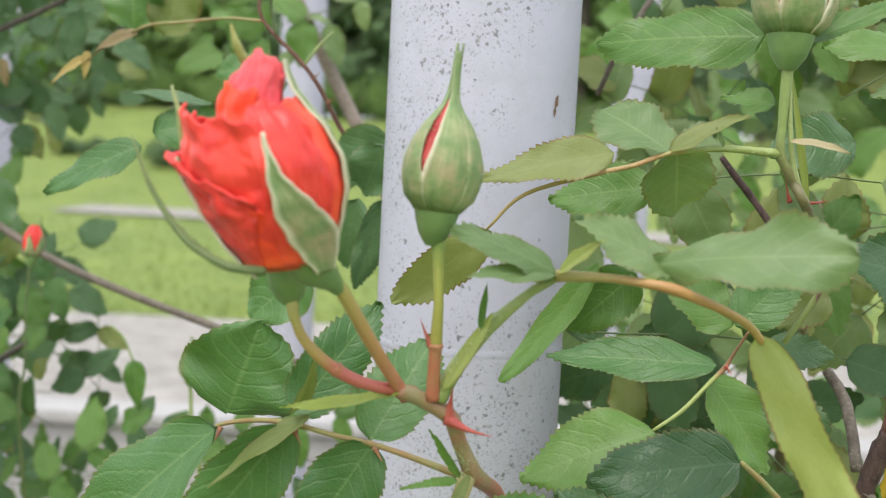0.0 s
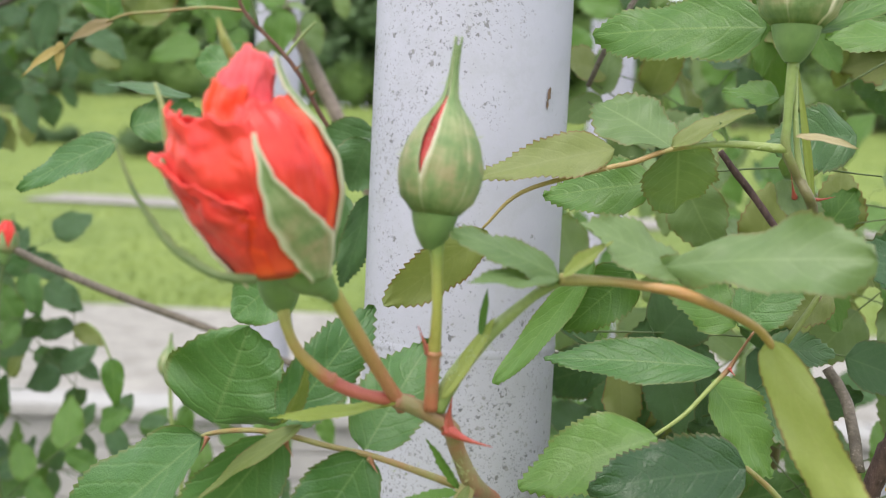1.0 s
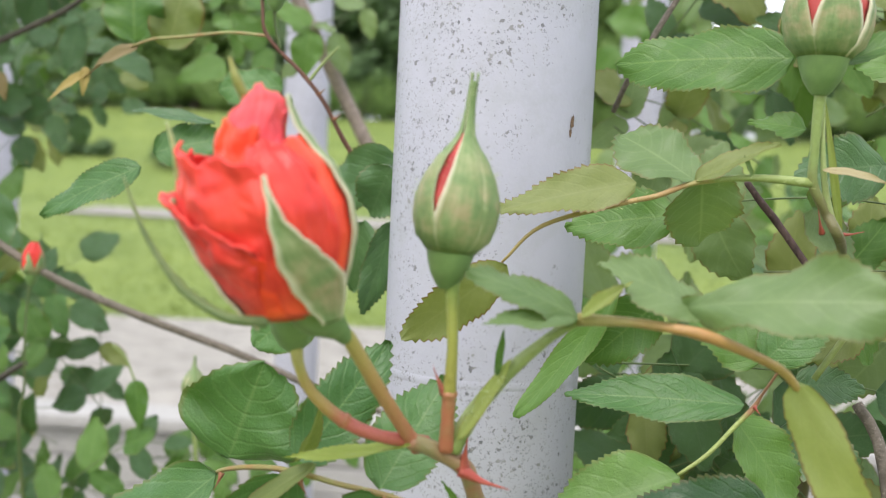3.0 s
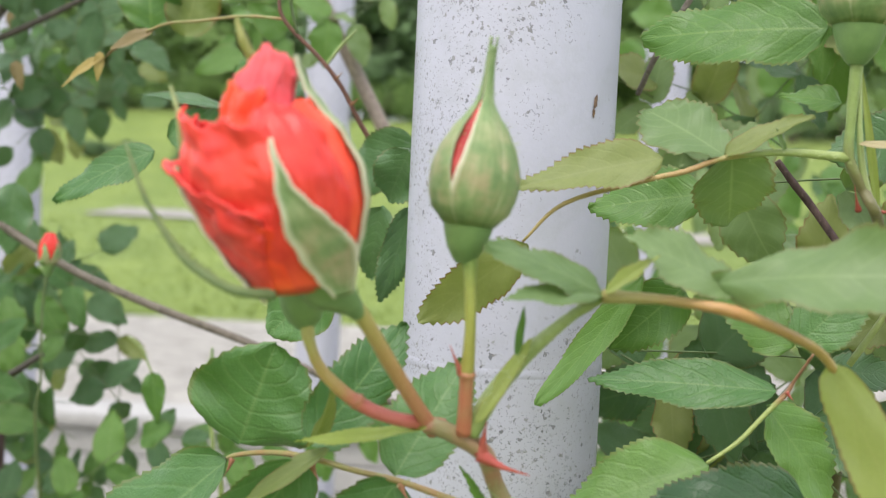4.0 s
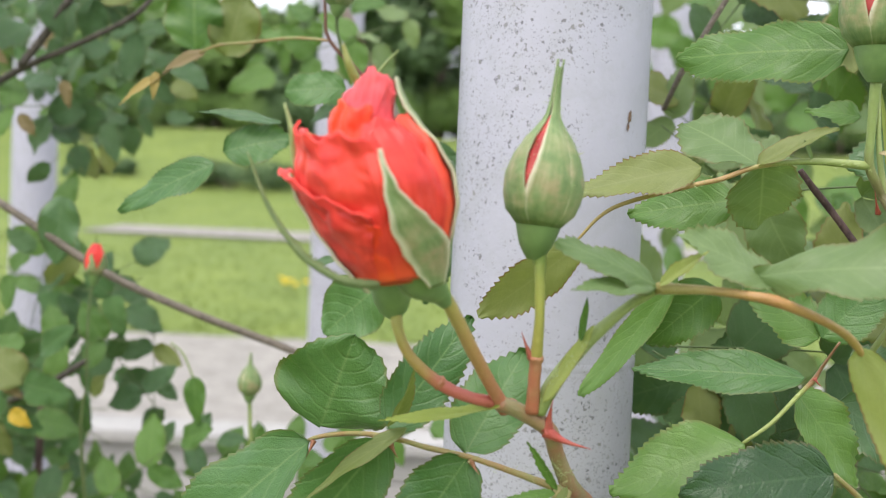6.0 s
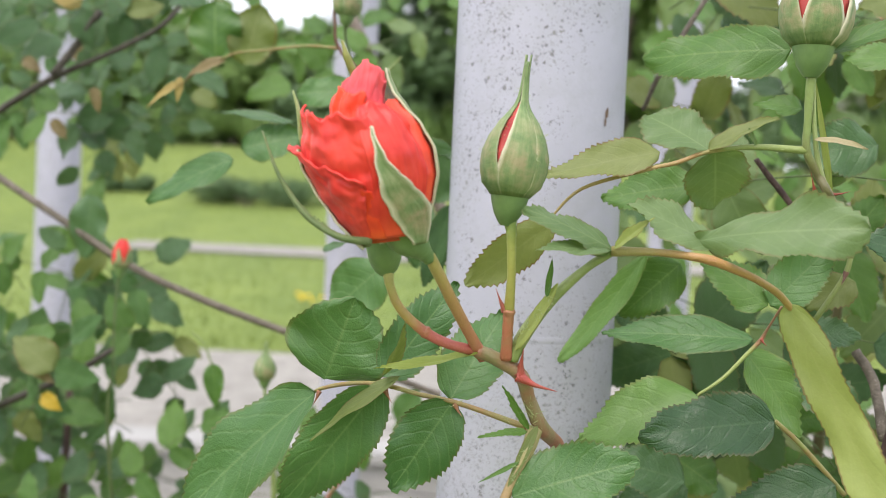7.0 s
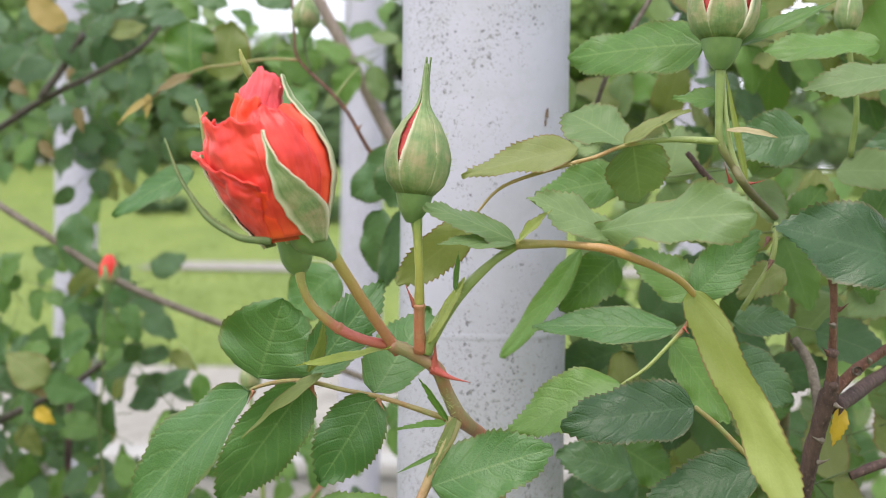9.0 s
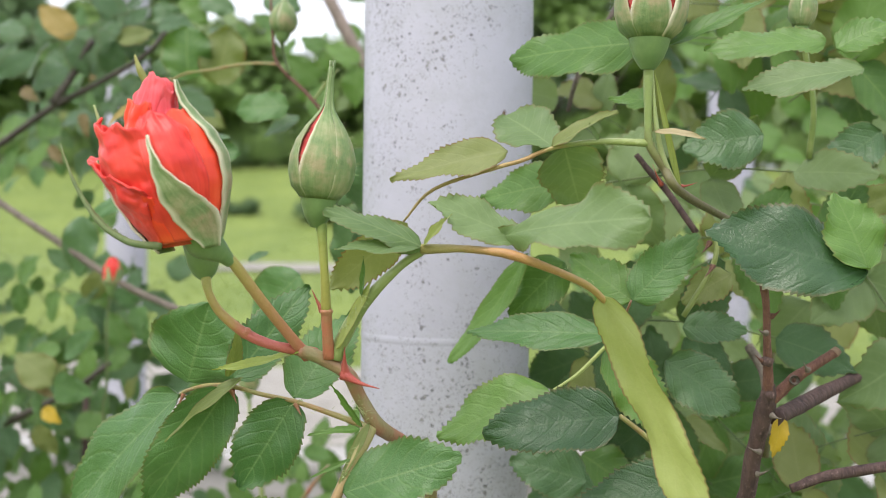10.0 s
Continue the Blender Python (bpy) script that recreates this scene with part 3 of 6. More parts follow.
def tree(x, y, height, spread_r, mat, label, seed):
    rnd = random.Random(seed)
    z = ground_height(x, y) - 0.05
    t = thing("tree", (x, y, z), label, "tree", "trees beyond the lawn")
    top = Vector((x + rnd.uniform(-0.3, 0.3), y, z + height * 0.75))
    stem(t, [(x, y, z), (x + 0.1, y, z + height * 0.3), top], [height * 0.03, height * 0.022, height * 0.008], TRUNK, name="trunk", rough=0.2, seed=seed)
    clumps = []
    for k in range(22):
        a, q = rnd.uniform(0, 6.28), rnd.random()
        hh = z + height * (0.16 + 0.78 * q)
        r = spread_r * (1.0 - 0.65 * abs(q - 0.35)) * rnd.uniform(0.35, 0.95)
        c = Vector((x + r * math.cos(a), y + r * math.sin(a), hh))
        s = spread_r * rnd.uniform(0.24, 0.42)
        clumps.append((c, (s, s, s * 0.75)))
        if k % 4 == 0:
            stem(t, [(x, y, z + height * (0.2 + 0.4 * q)), c], [height * 0.01, height * 0.003], TRUNK, name="limb", seed=seed + k, sides=6)
    leafy("crown", t, clumps, 420, 0.2, mat, seed)
    return t


rt = random.Random(11)
for k in range(21):
    x = -26 + 2.75 * k + rt.uniform(-0.9, 0.9)
    y = 35 + rt.uniform(-2, 6)
    dark = rt.random() < 0.45
    high = rt.uniform(7.0, 9.5) if k % 2 else rt.uniform(5.5, 8.0)
    if -14.2 < x < -5.8:
        high = 4.3 + 0.05 * k
    if 8.8 < x < 13.4:
        continue
    tree(x, y, high, rt.uniform(2.2, 3.2), FOLIAGE_DARK if dark else FOLIAGE, "leafy dark green tree behind the lawn" if dark else "leafy fresh green tree behind the lawn", 100 + k)


for k in range(3):
    tree(1.5 + 3.2 * k + rt.uniform(-1, 1), 47 + rt.uniform(-2, 3), rt.uniform(10, 12.5), rt.uniform(3.0, 4.0), FOLIAGE, "tall leafy green tree behind the lawn", 140 + k)


def bush(x, y, w, h, mat, label, seed, group="bushes on the lawn", leaf_size=0.05):
    rnd = random.Random(seed)
    z = ground_height(x, y) - 0.03
    t = thing("bush", (x, y, z), label, "bush", group)
    for k in range(4):
        stem(t, [(x, y, z), (x + w * rnd.uniform(-0.3, 0.3), y, z + h * 0.6)], [0.02, 0.008], TRUNK, name="branch", seed=k, sides=6)
    clumps = [((x + rnd.uniform(-0.5, 0.5) * w, y + rnd.uniform(-0.3, 0.3) * w, z + h * rnd.uniform(0.3, 0.65)), (w * 0.22, w * 0.2, h * 0.33)) for _ in range(12)]
    leafy("crown", t, clumps, 260, leaf_size, mat, seed)


bush(-5.205, 22.0, 2.5, 0.75, FOLIAGE_DARK, "low rounded dark green bush on the lawn", 51)
bush(-8.133, 23.0, 0.9, 0.45, FOLIAGE_DARK, "small dark green bush on the lawn", 52)
for k in range(16):
    bush(-19 + 2.3 * k + rt.uniform(-0.6, 0.6), 31.5 + rt.uniform(-1, 2), rt.uniform(2.0, 3.4), rt.uniform(1.2, 2.6), FOLIAGE if k % 3 else FOLIAGE_DARK, "rough leafy shrub at the foot of the trees", 60 + k, "shrubs below the trees")


for k in range(23):
    x = -27 + 2.2 * k + rt.uniform(-0.5, 0.5)
    bush(x, 41.5 + rt.uniform(-1, 2), rt.uniform(4.4, 5.4), 3.3 if -17 < x < -6.5 else rt.uniform(3.4, 4.6), FOLIAGE_DARK if k % 3 else FOLIAGE, "tall leafy thicket under the trees", 80 + k, "thickets under the trees", 0.2)


def dandelion(x, y):
    z = ground_height(x, y)
    t = thing("yellow_flower", (x, y, z), "small yellow flower standing in the lawn", "flower", "yellow flowers in the lawn")
    stem(t, [(x, y, z - 0.01), (x + 0.01, y, z + 0.1)], [0.004, 0.003], STEM_GREEN, sides=6)
    bm = lathe_bm([(0.0, 0.004), (0.012, 0.035), (0.028, 0.03), (0.034, 0.002)], 10, 5)
    bm.transform(Matrix.Translation((x + 0.01, y, z + 0.095)))
    keep_place(link_mesh("blossom", bm, BLOSSOM), t)


rd = random.Random(3)
for k in range(7):
    dandelion(-1.911 + rd.uniform(-0.16, 0.2), 11.0 + rd.uniform(-0.25, 0.25))


def box(name, parent, lo, hi, mat, label=""):
    bm = bmesh.new()
    lo, hi = Vector(lo), Vector(hi)
    bmesh.ops.create_cube(bm, size=1.0, matrix=Matrix.Translation((lo + hi) / 2) @ Matrix.Diagonal((*(hi - lo), 1)))
    return keep_place(link_mesh(name, bm, mat, None, label, smooth=False), parent)


def house(x, y, w, d, wall_h, roof_h, label):
    z = ground_height(x, y) - 0.1
    t = thing("house", (x, y, z), label, "house", "houses behind the trees")
    box("wall", t, (x - w / 2, y - d / 2, z), (x + w / 2, y + d / 2, z + wall_h), WALL)
    bm = bmesh.new()
    e = 0.5
    pts = [(x - w / 2 - e, y - d / 2 - e), (x + w / 2 + e, y - d / 2 - e), (x + w / 2 + e, y + d / 2 + e), (x - w / 2 - e, y + d / 2 + e)]
    low = [bm.verts.new((a, b, z + wall_h + 0.01)) for a, b in pts]
    ridge = [bm.verts.new((x - w / 2 + 1.2, y, z + wall_h + roof_h)), bm.verts.new((x + w / 2 - 1.2, y, z + wall_h + roof_h))]
    for f in ((low[0], low[1], ridge[1], ridge[0]), (low[1], low[2], ridge[1]), (low[2], low[3], ridge[0], ridge[1]), (low[3], low[0], ridge[0]), (low[3], low[2], low[1], low[0])):
        bm.faces.new(f)
    keep_place(link_mesh("roof", bm, ROOF, None, smooth=False), t)
    for storey in range(2):
        for k in range(int(w // 2.4)):
            wx, wz = x - w / 2 + 1.3 + 2.4 * k, z + 1.0 + 2.7 * storey
            if wz + 1.4 < z + wall_h:
                win = box("window", t, (wx - 0.55, y - d / 2 - 0.05, wz), (wx + 0.55, y - d / 2 + 0.05, wz + 1.35), KERB)
                box("pane", win, (wx - 0.47, y - d / 2 - 0.06, wz + 0.08), (wx + 0.47, y - d / 2 - 0.04, wz + 1.27), GLASS)


house(20.8, 46.0, 12.0, 7.0, 4.3, 3.3, "pale plastered house with a terracotta hipped roof")
house(-11.692, 50.0, 5.0, 8.0, 3.2, 2.4, "distant house with a terracotta roof among trees")


# ---- white posts ----
def post(x, y, height, r, label):
    t = thing("post", (x, y, 0), label, "post", "white posts of the rose support")
    bm = lathe_bm([(0.0, r), (height - 0.001, r)], 48, 30)
    bm.transform(Matrix.Translation((x, y, 0)))
    keep_place(link_mesh("pipe", bm, PAINT), t)
    cap = lathe_bm([(height - 0.02, r + 0.0015), (height, r + 0.0015), (height + 0.012, r * 0.7), (height + 0.016, 0.0005)], 40, 10)
    cap.transform(Matrix.Translation((x, y, 0)))
    keep_place(link_mesh("cap", cap, PAINT), t)
    return t


POST_X, POST_Y, POST_R = 0.0115, 0.1347, 0.0302
main_post = post(POST_X, POST_Y, 2.3, POST_R, "white painted steel pipe post speckled with dirt")
for away in (-0.42, 0.0, 0.452, 0.9):
    post(-0.202 + away, 1.234, 2.3, 0.03, "white painted pipe post further back beside the lawn")
seam = lathe_bm([(1.1605, POST_R - 0.0001), (1.1615, POST_R + 0.00012), (1.1628, POST_R + 0.00012), (1.164, POST_R - 0.0001)], 48, 5)
seam.transform(Matrix.Translation((POST_X, POST_Y, 0)))
keep_place(link_mesh("weld_seam", seam, PAINT), main_post)


def flake(parent, z, angle, w, h, seed):
    """A rusty chip in the paint, lying on the pipe."""
    rnd = random.Random(seed)
    bm = bmesh.new()
    mid = bm.verts.new((POST_X + (POST_R + 0.0007) * math.sin(angle), POST_Y - (POST_R + 0.0007) * math.cos(angle), z))
    ring = []
    for k in range(11):
        a = 6.2832 * k / 11
        q = rnd.uniform(0.6, 1.15)
        b = angle + w * q * math.cos(a) / POST_R
        ring.append(bm.verts.new((POST_X + (POST_R + 0.0002) * math.sin(b), POST_Y - (POST_R + 0.0002) * math.cos(b), z + h * q * math.sin(a) + 0.3 * w * math.cos(a))))
    for k in range(11):
        bm.faces.new((mid, ring[k], ring[(k + 1) % 11]))
    bmesh.ops.recalc_face_normals(bm, faces=bm.faces[:])
    return keep_place(link_mesh("rust_spot", bm, RUST), parent)


flake(main_post, 1.2382, 0.807, 0.0009, 0.0024, 1)
flake(main_post, 1.2352, 0.785, 0.0005, 0.0016, 2)


# ---- the rose bush in front: stems ----
rose = thing("rose_bush", (0.06, 0.09, 0.0), "green rose bush with a red bloom and swelling buds", "rose bush")
cane = stem(rose, [(0.06, 0.09, -0.03), (0.06, 0.075, 0.5), (0.052, 0.06, 1.0), (0.05, 0.056, 1.1), (0.0230, 0.0500, 1.1169), (0.0206, 0.0420, 1.1303), (0.0166, 0.0300, 1.1427), (0.0110, 0.0180, 1.1501), (0.0074, 0.0140, 1.1575), (0.0049, 0.0100, 1.1640), (-0.0007, 0.0080, 1.1677), (-0.0060, 0.0050, 1.1702)],
            [0.005, 0.004, 0.003, 0.0022, 0.0018, 0.0017, 0.0017, 0.002, 0.0017, 0.0018, 0.0017, 0.0015], STEM_RED, "reddish green flowering cane", "cane")
stem(rose, [(-0.0043, 0.0075, 1.1682), (-0.0077, 0.0020, 1.1742), (-0.0124, -0.0060, 1.1833), (-0.0164, -0.0120, 1.1912), (-0.0172, -0.0128, 1.1922)], [0.0015, 0.0013, 0.0013, 0.0013, 0.0013], STALK_BLOOM, "olive flower stalk of the bloom", "stalk")
stem(rose, [(-0.0026, 0.0085, 1.1690), (-0.0113, 0.0030, 1.1712), (-0.0176, 0.0010, 1.1740), (-0.0233, -0.0010, 1.1790), (-0.0259, -0.0020, 1.1838), (-0.0270, -0.0016, 1.1882)], [0.0014, 0.0012, 0.0013, 0.0011, 0.001, 0.0013], STALK_SIDE, "rusty red and olive flower stalk", "stalk")
stem_c = stem(rose, [(0.0011, 0.0070, 1.1682), (0.0011, 0.0050, 1.1741), (0.0012, 0.0034, 1.1797)], [0.0015, 0.0013, 0.0013], STEM_CORAL, "red lower stalk of the closed bud", "stalk")
stem(rose, [(0.0012, 0.0034, 1.1794), (0.0013, 0.0010, 1.1884), (0.0009, 0.0000, 1.1966), (0.0005, 0.0000, 1.2007)], [0.0013, 0.001, 0.0011, 0.0015], STALK_BUD, "yellow-green stalk of the closed bud", "stalk")
stem_d = stem(rose, [(0.0025, 0.0080, 1.1679), (0.0047, 0.0070, 1.1734), (0.0105, 0.0050, 1.1823), (0.0185, 0.0040, 1.1904), (0.0245, 0.0040, 1.1947)], [0.0016, 0.0018, 0.0015, 0.001, 0.0011], STEM_GREEN, "green leaf stalk", "leaf_stalk")
stem(rose, [(0.0242, 0.0030, 1.1947), (0.0332, 0.0000, 1.1950), (0.0400, -0.0025, 1.1946), (0.0460, -0.0035, 1.1937), (0.0552, -0.0015, 1.1904), (0.0626, 0.0040, 1.1868), (0.0670, 0.0073, 1.1828)], [0.0013, 0.0009, 0.0009, 0.00115, 0.0009, 0.0009, 0.0008], STALK_LEAF, "rusty orange midrib of the leaf", "leaf_stalk")
stem_f = stem(rose, [(0.0092, 0.0170, 1.1500), (0.0075, 0.0140, 1.1451), (0.0042, 0.0120, 1.1380), (-0.0003, 0.0100, 1.1274)], [0.0021, 0.0017, 0.0013, 0.0011], STALK_SHOOT, "yellow-green young side shoot", "shoot")
rachis_l = stem(rose, [(0.0078, 0.0180, 1.1499), (-0.0024, 0.0190, 1.1529), (-0.0115, 0.0200, 1.1552), (-0.0198, 0.0210, 1.1564), (-0.0286, 0.0220, 1.1581), (-0.0374, 0.0280, 1.1572), (-0.0472, 0.0360, 1.1539), (-0.0505, 0.0370, 1.1507)], [0.0009, 0.0007, 0.0006, 0.0006, 0.0006, 0.0006, 0.0005, 0.0004], STEM_RUST, "thin olive midrib of the side leaf", "leaf_stalk")
for spot, r, lean, mat in (((0.0012, 0.0034, 1.1796), 0.00145, 0.0, STEM_CORAL), ((-0.0178, 0.0010, 1.1742), 0.0014, -0.95, STEM_CORAL), ((-0.0050, 0.0066, 1.1694), 0.00165, -0.5, STEM_CORAL)):
    ring = lathe_bm([(-0.0010, r * 0.8), (-0.0004, r * 1.02), (0.0, r * 1.1), (0.0004, r), (0.0010, r * 0.75)], 14, 8)
    ring.transform(Matrix.Translation(spot) @ Matrix.Rotation(lean, 4, "Y"))
    keep_place(link_mesh("joint", ring, mat), rose)
thorn(cane, (0.0041, 0.0090, 1.1641), (0.0135, 0.0075, 1.1610), 0.0011)
thorn(cane, (0.0044, 0.0090, 1.1646), (0.0051, 0.0060, 1.1710), 0.0011)
thorn(stem_c, (0.0003, 0.0034, 1.1798), (-0.0021, 0.0020, 1.1850), 0.0007)
thorn(rachis_l, (-0.0285, 0.0220, 1.1570), (-0.0264, 0.0200, 1.1540), 0.0006, THORN_BROWN)
thorn(rachis_l, (-0.0107, 0.0200, 1.1545), (-0.0087, 0.0180, 1.1518), 0.0006, THORN_BROWN)
thorn(rachis_l, (-0.0472, 0.0360, 1.1533), (-0.0486, 0.0340, 1.1497), 0.0005, THORN_BROWN)


def downy(parent, points, count, length, seed):
    """Fine glandular hairs along a stalk."""
    rnd = random.Random(seed)
    path = smooth_path(points, 8)
    verts, faces = [], []
    for _ in range(count):
        p = rnd.choice(path) + Vector([rnd.uniform(-0.0012, 0.0012) for _ in range(3)])
        d = Vector((rnd.uniform(-1, 1), rnd.uniform(-1, 0.3), rnd.uniform(-0.6, 1))).normalized() * length * rnd.uniform(0.5, 1.2)
        s = d.orthogonal().normalized() * 0.00009
        k = len(verts)
        verts += [tuple(p - s), tuple(p + s), tuple(p + d)]
        faces.append((k, k + 1, k + 2))
    me = bpy.data.meshes.new("hairs")
    me.from_pydata(verts, [], faces)
    me.materials.append(STEM_PALE)
    return tagged(keep_place(new("hairs", me), parent), kind="stuff")


downy(cane, [(0.0109, 0.0160, 1.1504), (0.0069, 0.0120, 1.1578)], 60, 0.0022, 1)
downy(stem_f, [(0.0092, 0.0150, 1.1501), (0.0042, 0.0100, 1.1385)], 70, 0.002, 2)
downy(stem_d, [(0.0047, 0.0050, 1.1736), (0.0111, 0.0030, 1.1832)], 50, 0.0018, 3)

# leaves of the flowering cane
leaf(rose, (0.0077, 0.0150, 1.1503), (0.0007, 0.0110, 1.1617), 0.0022, LEAF, (-0.5, -0.8, 0.2), "fringed green stipule", fold=0.5, curl=-0.1, saw=1.6)
leaf(rose, (0.0074, 0.0140, 1.1499), (-0.0046, 0.0090, 1.1493), 0.0022, LEAF, (0, -0.7, 0.7), "fringed green stipule", fold=0.5, curl=0.15, saw=1.6)
leaf(rose, (0.0057, 0.0120, 1.1429), (-0.0043, 0.0070, 1.1383), 0.0011, LEAF, (0.2, -0.8, 0.5), "thin green stipule tip", fold=0.4, curl=-0.1)
leaf(rose, (0.0097, 0.0140, 1.1515), (0.0031, 0.0105, 1.1369), 0.0026, LEAF_OLIVE, (-0.3, -0.9, 0.1), "winged olive stipule along the shoot", fold=0.35, curl=0.0, blunt=0.9, saw=0.5)
leaf(rose, (-0.0457, 0.0350, 1.1568), (-0.0380, 0.0300, 1.1790), 0.0270, LEAF_MID, (0.1, -0.9, 0.3), "rounded mid-green leaflet", fold=0.12, curl=0.1, blunt=0.7, saw=0.35)
leaf(rose, (-0.0486, 0.0350, 1.1534), (-0.0884, 0.0450, 1.1142), 0.0233, LEAF_MID, (-0.3, -0.8, 0.5), "long mid-green leaflet", fold=0.2, curl=0.12, blunt=0.4, teeth=17)
leaf(rose, (-0.0298, 0.0220, 1.1576), (-0.0553, 0.0300, 1.1231), 0.0185, LEAF_MID, (0.4, -0.8, 0.3), "mid-green leaflet", fold=0.2, curl=0.1, blunt=0.4, teeth=16)
leaf(rose, (-0.0250, 0.0190, 1.1612), (-0.0478, 0.0220, 1.1435), 0.0046, LEAF_OLIVE, (-0.3, -0.6, 0.7), "pale upturned leaf edge", fold=0.3, curl=0.12, saw=0.3)
leaf(rose, (-0.0113, 0.0200, 1.1552), (-0.0257, 0.0200, 1.1319), 0.0172, LEAF_MID, (0.2, -0.95, 0.2), "mid-green leaflet with clear veins", fold=0.15, curl=0.1, blunt=0.4, teeth=15)
leaf(rose, (-0.0119, 0.0220, 1.1555), (0.0009, 0.0350, 1.1773), 0.0171, LEAF_MID, (-0.2, -0.9, 0.2), fold=0.2, curl=0.1, blunt=0.4, teeth=15)
leaf(rose, (-0.0290, 0.0250, 1.1596), (-0.0117, 0.0350, 1.1843), 0.0148, LEAF_MID, (0.2, -0.9, 0.3), fold=0.2, curl=0.1, blunt=0.3, teeth=15)
leaf(rose, (-0.0054, 0.0040, 1.1694), (-0.0302, 0.0140, 1.1625), 0.0037, LEAF_LEMON, (0, -0.6, 0.8), "lime-green bract", fold=0.5, curl=-0.1, teeth=6)
leaf(rose, (-0.0286, 0.0200, 1.1606), (-0.0222, 0.0100, 1.1753), 0.0038, LEAF_OLIVE, (0.6, -0.7, 0.2), fold=0.6, curl=0.2, teeth=6)
leaf(rose, (0.0032, 0.0055, 1.1705), (0.0125, 0.0025, 1.1870), 0.0030, LEAF_LIME, (-0.5, -0.8, 0.2), "pale stipule along the leaf stalk", fold=0.3, curl=-0.05, blunt=1.0, saw=0.3)
leaf(rose, (0.0098, 0.0030, 1.1835), (0.0108, 0.0015, 1.1930), 0.0018, LEAF, (-0.5, -0.8, 0.2), "free tip of the stipule", fold=0.4, curl=-0.1, saw=0.0)
leaf(rose, (0.0041, 0.0100, 1.1349), (0.0333, 0.0060, 1.1463), 0.0168, LEAF_MID, (-0.1, -0.85, 0.5), "deep green leaflet", fold=0.15, curl=0.12, blunt=0.8, teeth=15)
leaf(rose, (-0.0311, 0.0200, 1.1240), (-0.0046, 0.0200, 1.1286), 0.0089, LEAF, (0, -0.7, 0.7), fold=0.2, curl=0.1, blunt=0.5)
leaf(rose, (0.0245, 0.0030, 1.1954), (0.0038, -0.0080, 1.2043), 0.0090, LEAF_PALE, (0.2, -0.7, 0.7), "pale green leaflet", fold=-0.2, curl=0.12, blunt=0.7, teeth=14)
leaf(rose, (0.0239, 0.0020, 1.1952), (0.0065, -0.0100, 1.1954), 0.0051, LEAF_PALE, (0, -0.6, 0.8), fold=0.1, curl=0.1, blunt=0.6, teeth=12)
leaf(rose, (0.0245, 0.0020, 1.1955), (0.0320, -0.0060, 1.2029), 0.0036, LEAF_LIME, (-0.5, -0.7, 0.5), fold=0.5, curl=0.05, teeth=8)
leaf(rose, (0.0480, 0.0030, 1.1968), (0.0269, -0.0040, 1.2062), 0.0112, LEAF_PALE, (0.2, -0.75, 0.65), "pale green leaflet", fold=0.15, curl=0.12, blunt=0.6)
leaf(rose, (0.0429, 0.0010, 1.1985), (0.0742, -0.0180, 1.2035), 0.0158, LEAF_PALE, (0.05, -0.75, 0.65), "large pale green leaflet", start=0.8, fold=0.12, curl=0.16, blunt=1.35, wave=0.13, twist=0.35, saw=0.65)
leaf(rose, (0.0660, 0.0073, 1.1846), (0.0892, -0.0030, 1.1350), 0.0118, LEAF_LIME, (-0.6, -0.75, 0.1), "long yellow-green hanging leaflet with a scorched edge", fold=0.1, curl=-0.12, blunt=1.6, wave=0.12, saw=0.42, start=0.42)
leaf(rose, (0.0130, 0.0460, 1.2010), (-0.0101, 0.0500, 1.1819), 0.0118, LEAF_OLIVE, (0.2, -0.9, -0.2), "olive leaf underside", fold=0.15, curl=0.1, blunt=0.8, teeth=15)

# ---- right-hand shoot of the same bush ----
shoot = stem(rose, [(0.062, 0.09, -0.02), (0.13, 0.14, 0.6), (0.13, 0.19, 1.0), (0.1299, 0.1600, 1.1957), (0.1079, 0.1000, 1.2028), (0.0869, 0.0450, 1.2099), (0.0816, 0.0410, 1.2166), (0.0778, 0.0390, 1.2225), (0.0773, 0.0380, 1.2298), (0.0772, 0.0364, 1.2434)],
             [0.006, 0.005, 0.003, 0.0014, 0.0011, 0.0012, 0.0012, 0.0011, 0.0010, 0.0014], STALK_SHOOT_UP, "green flowering shoot", "cane")
rachis_r = stem(rose, [(0.0776, 0.0390, 1.2226), (0.0646, 0.0400, 1.2231), (0.0527, 0.0403, 1.2214), (0.0447, 0.0410, 1.2182), (0.0371, 0.0420, 1.2161), (0.0202, 0.0440, 1.2103), (0.0118, 0.0460, 1.2016)], [0.0011, 0.0008, 0.0006, 0.0006, 0.0006, 0.0005, 0.0003], STALK_RACHIS, "rusty green leaf stalk", "leaf_stalk")
leaf(rose, (0.0862, 0.0430, 1.2105), (0.0783, 0.0375, 1.2425), 0.0017, LEAF_LIME, (-0.3, -0.9, 0.1), "pale papery stipule along the shoot", fold=0.5, curl=0.04, saw=0.2)
stem(rose, [(0.0852, 0.0425, 1.2112), (0.0814, 0.0400, 1.2190), (0.0792, 0.0382, 1.2290), (0.0784, 0.0372, 1.2400)], [0.0008, 0.0008, 0.0006, 0.0002], STEM_PALE, "pale rolled stipule", "stipule")
leaf(rose, (0.0648, 0.0395, 1.2233), (0.0622, 0.0370, 1.2278), 0.0016, LEAF_PALE, (0.2, -0.8, 0.3), "pointed stipule tip", fold=0.3, saw=0.2)
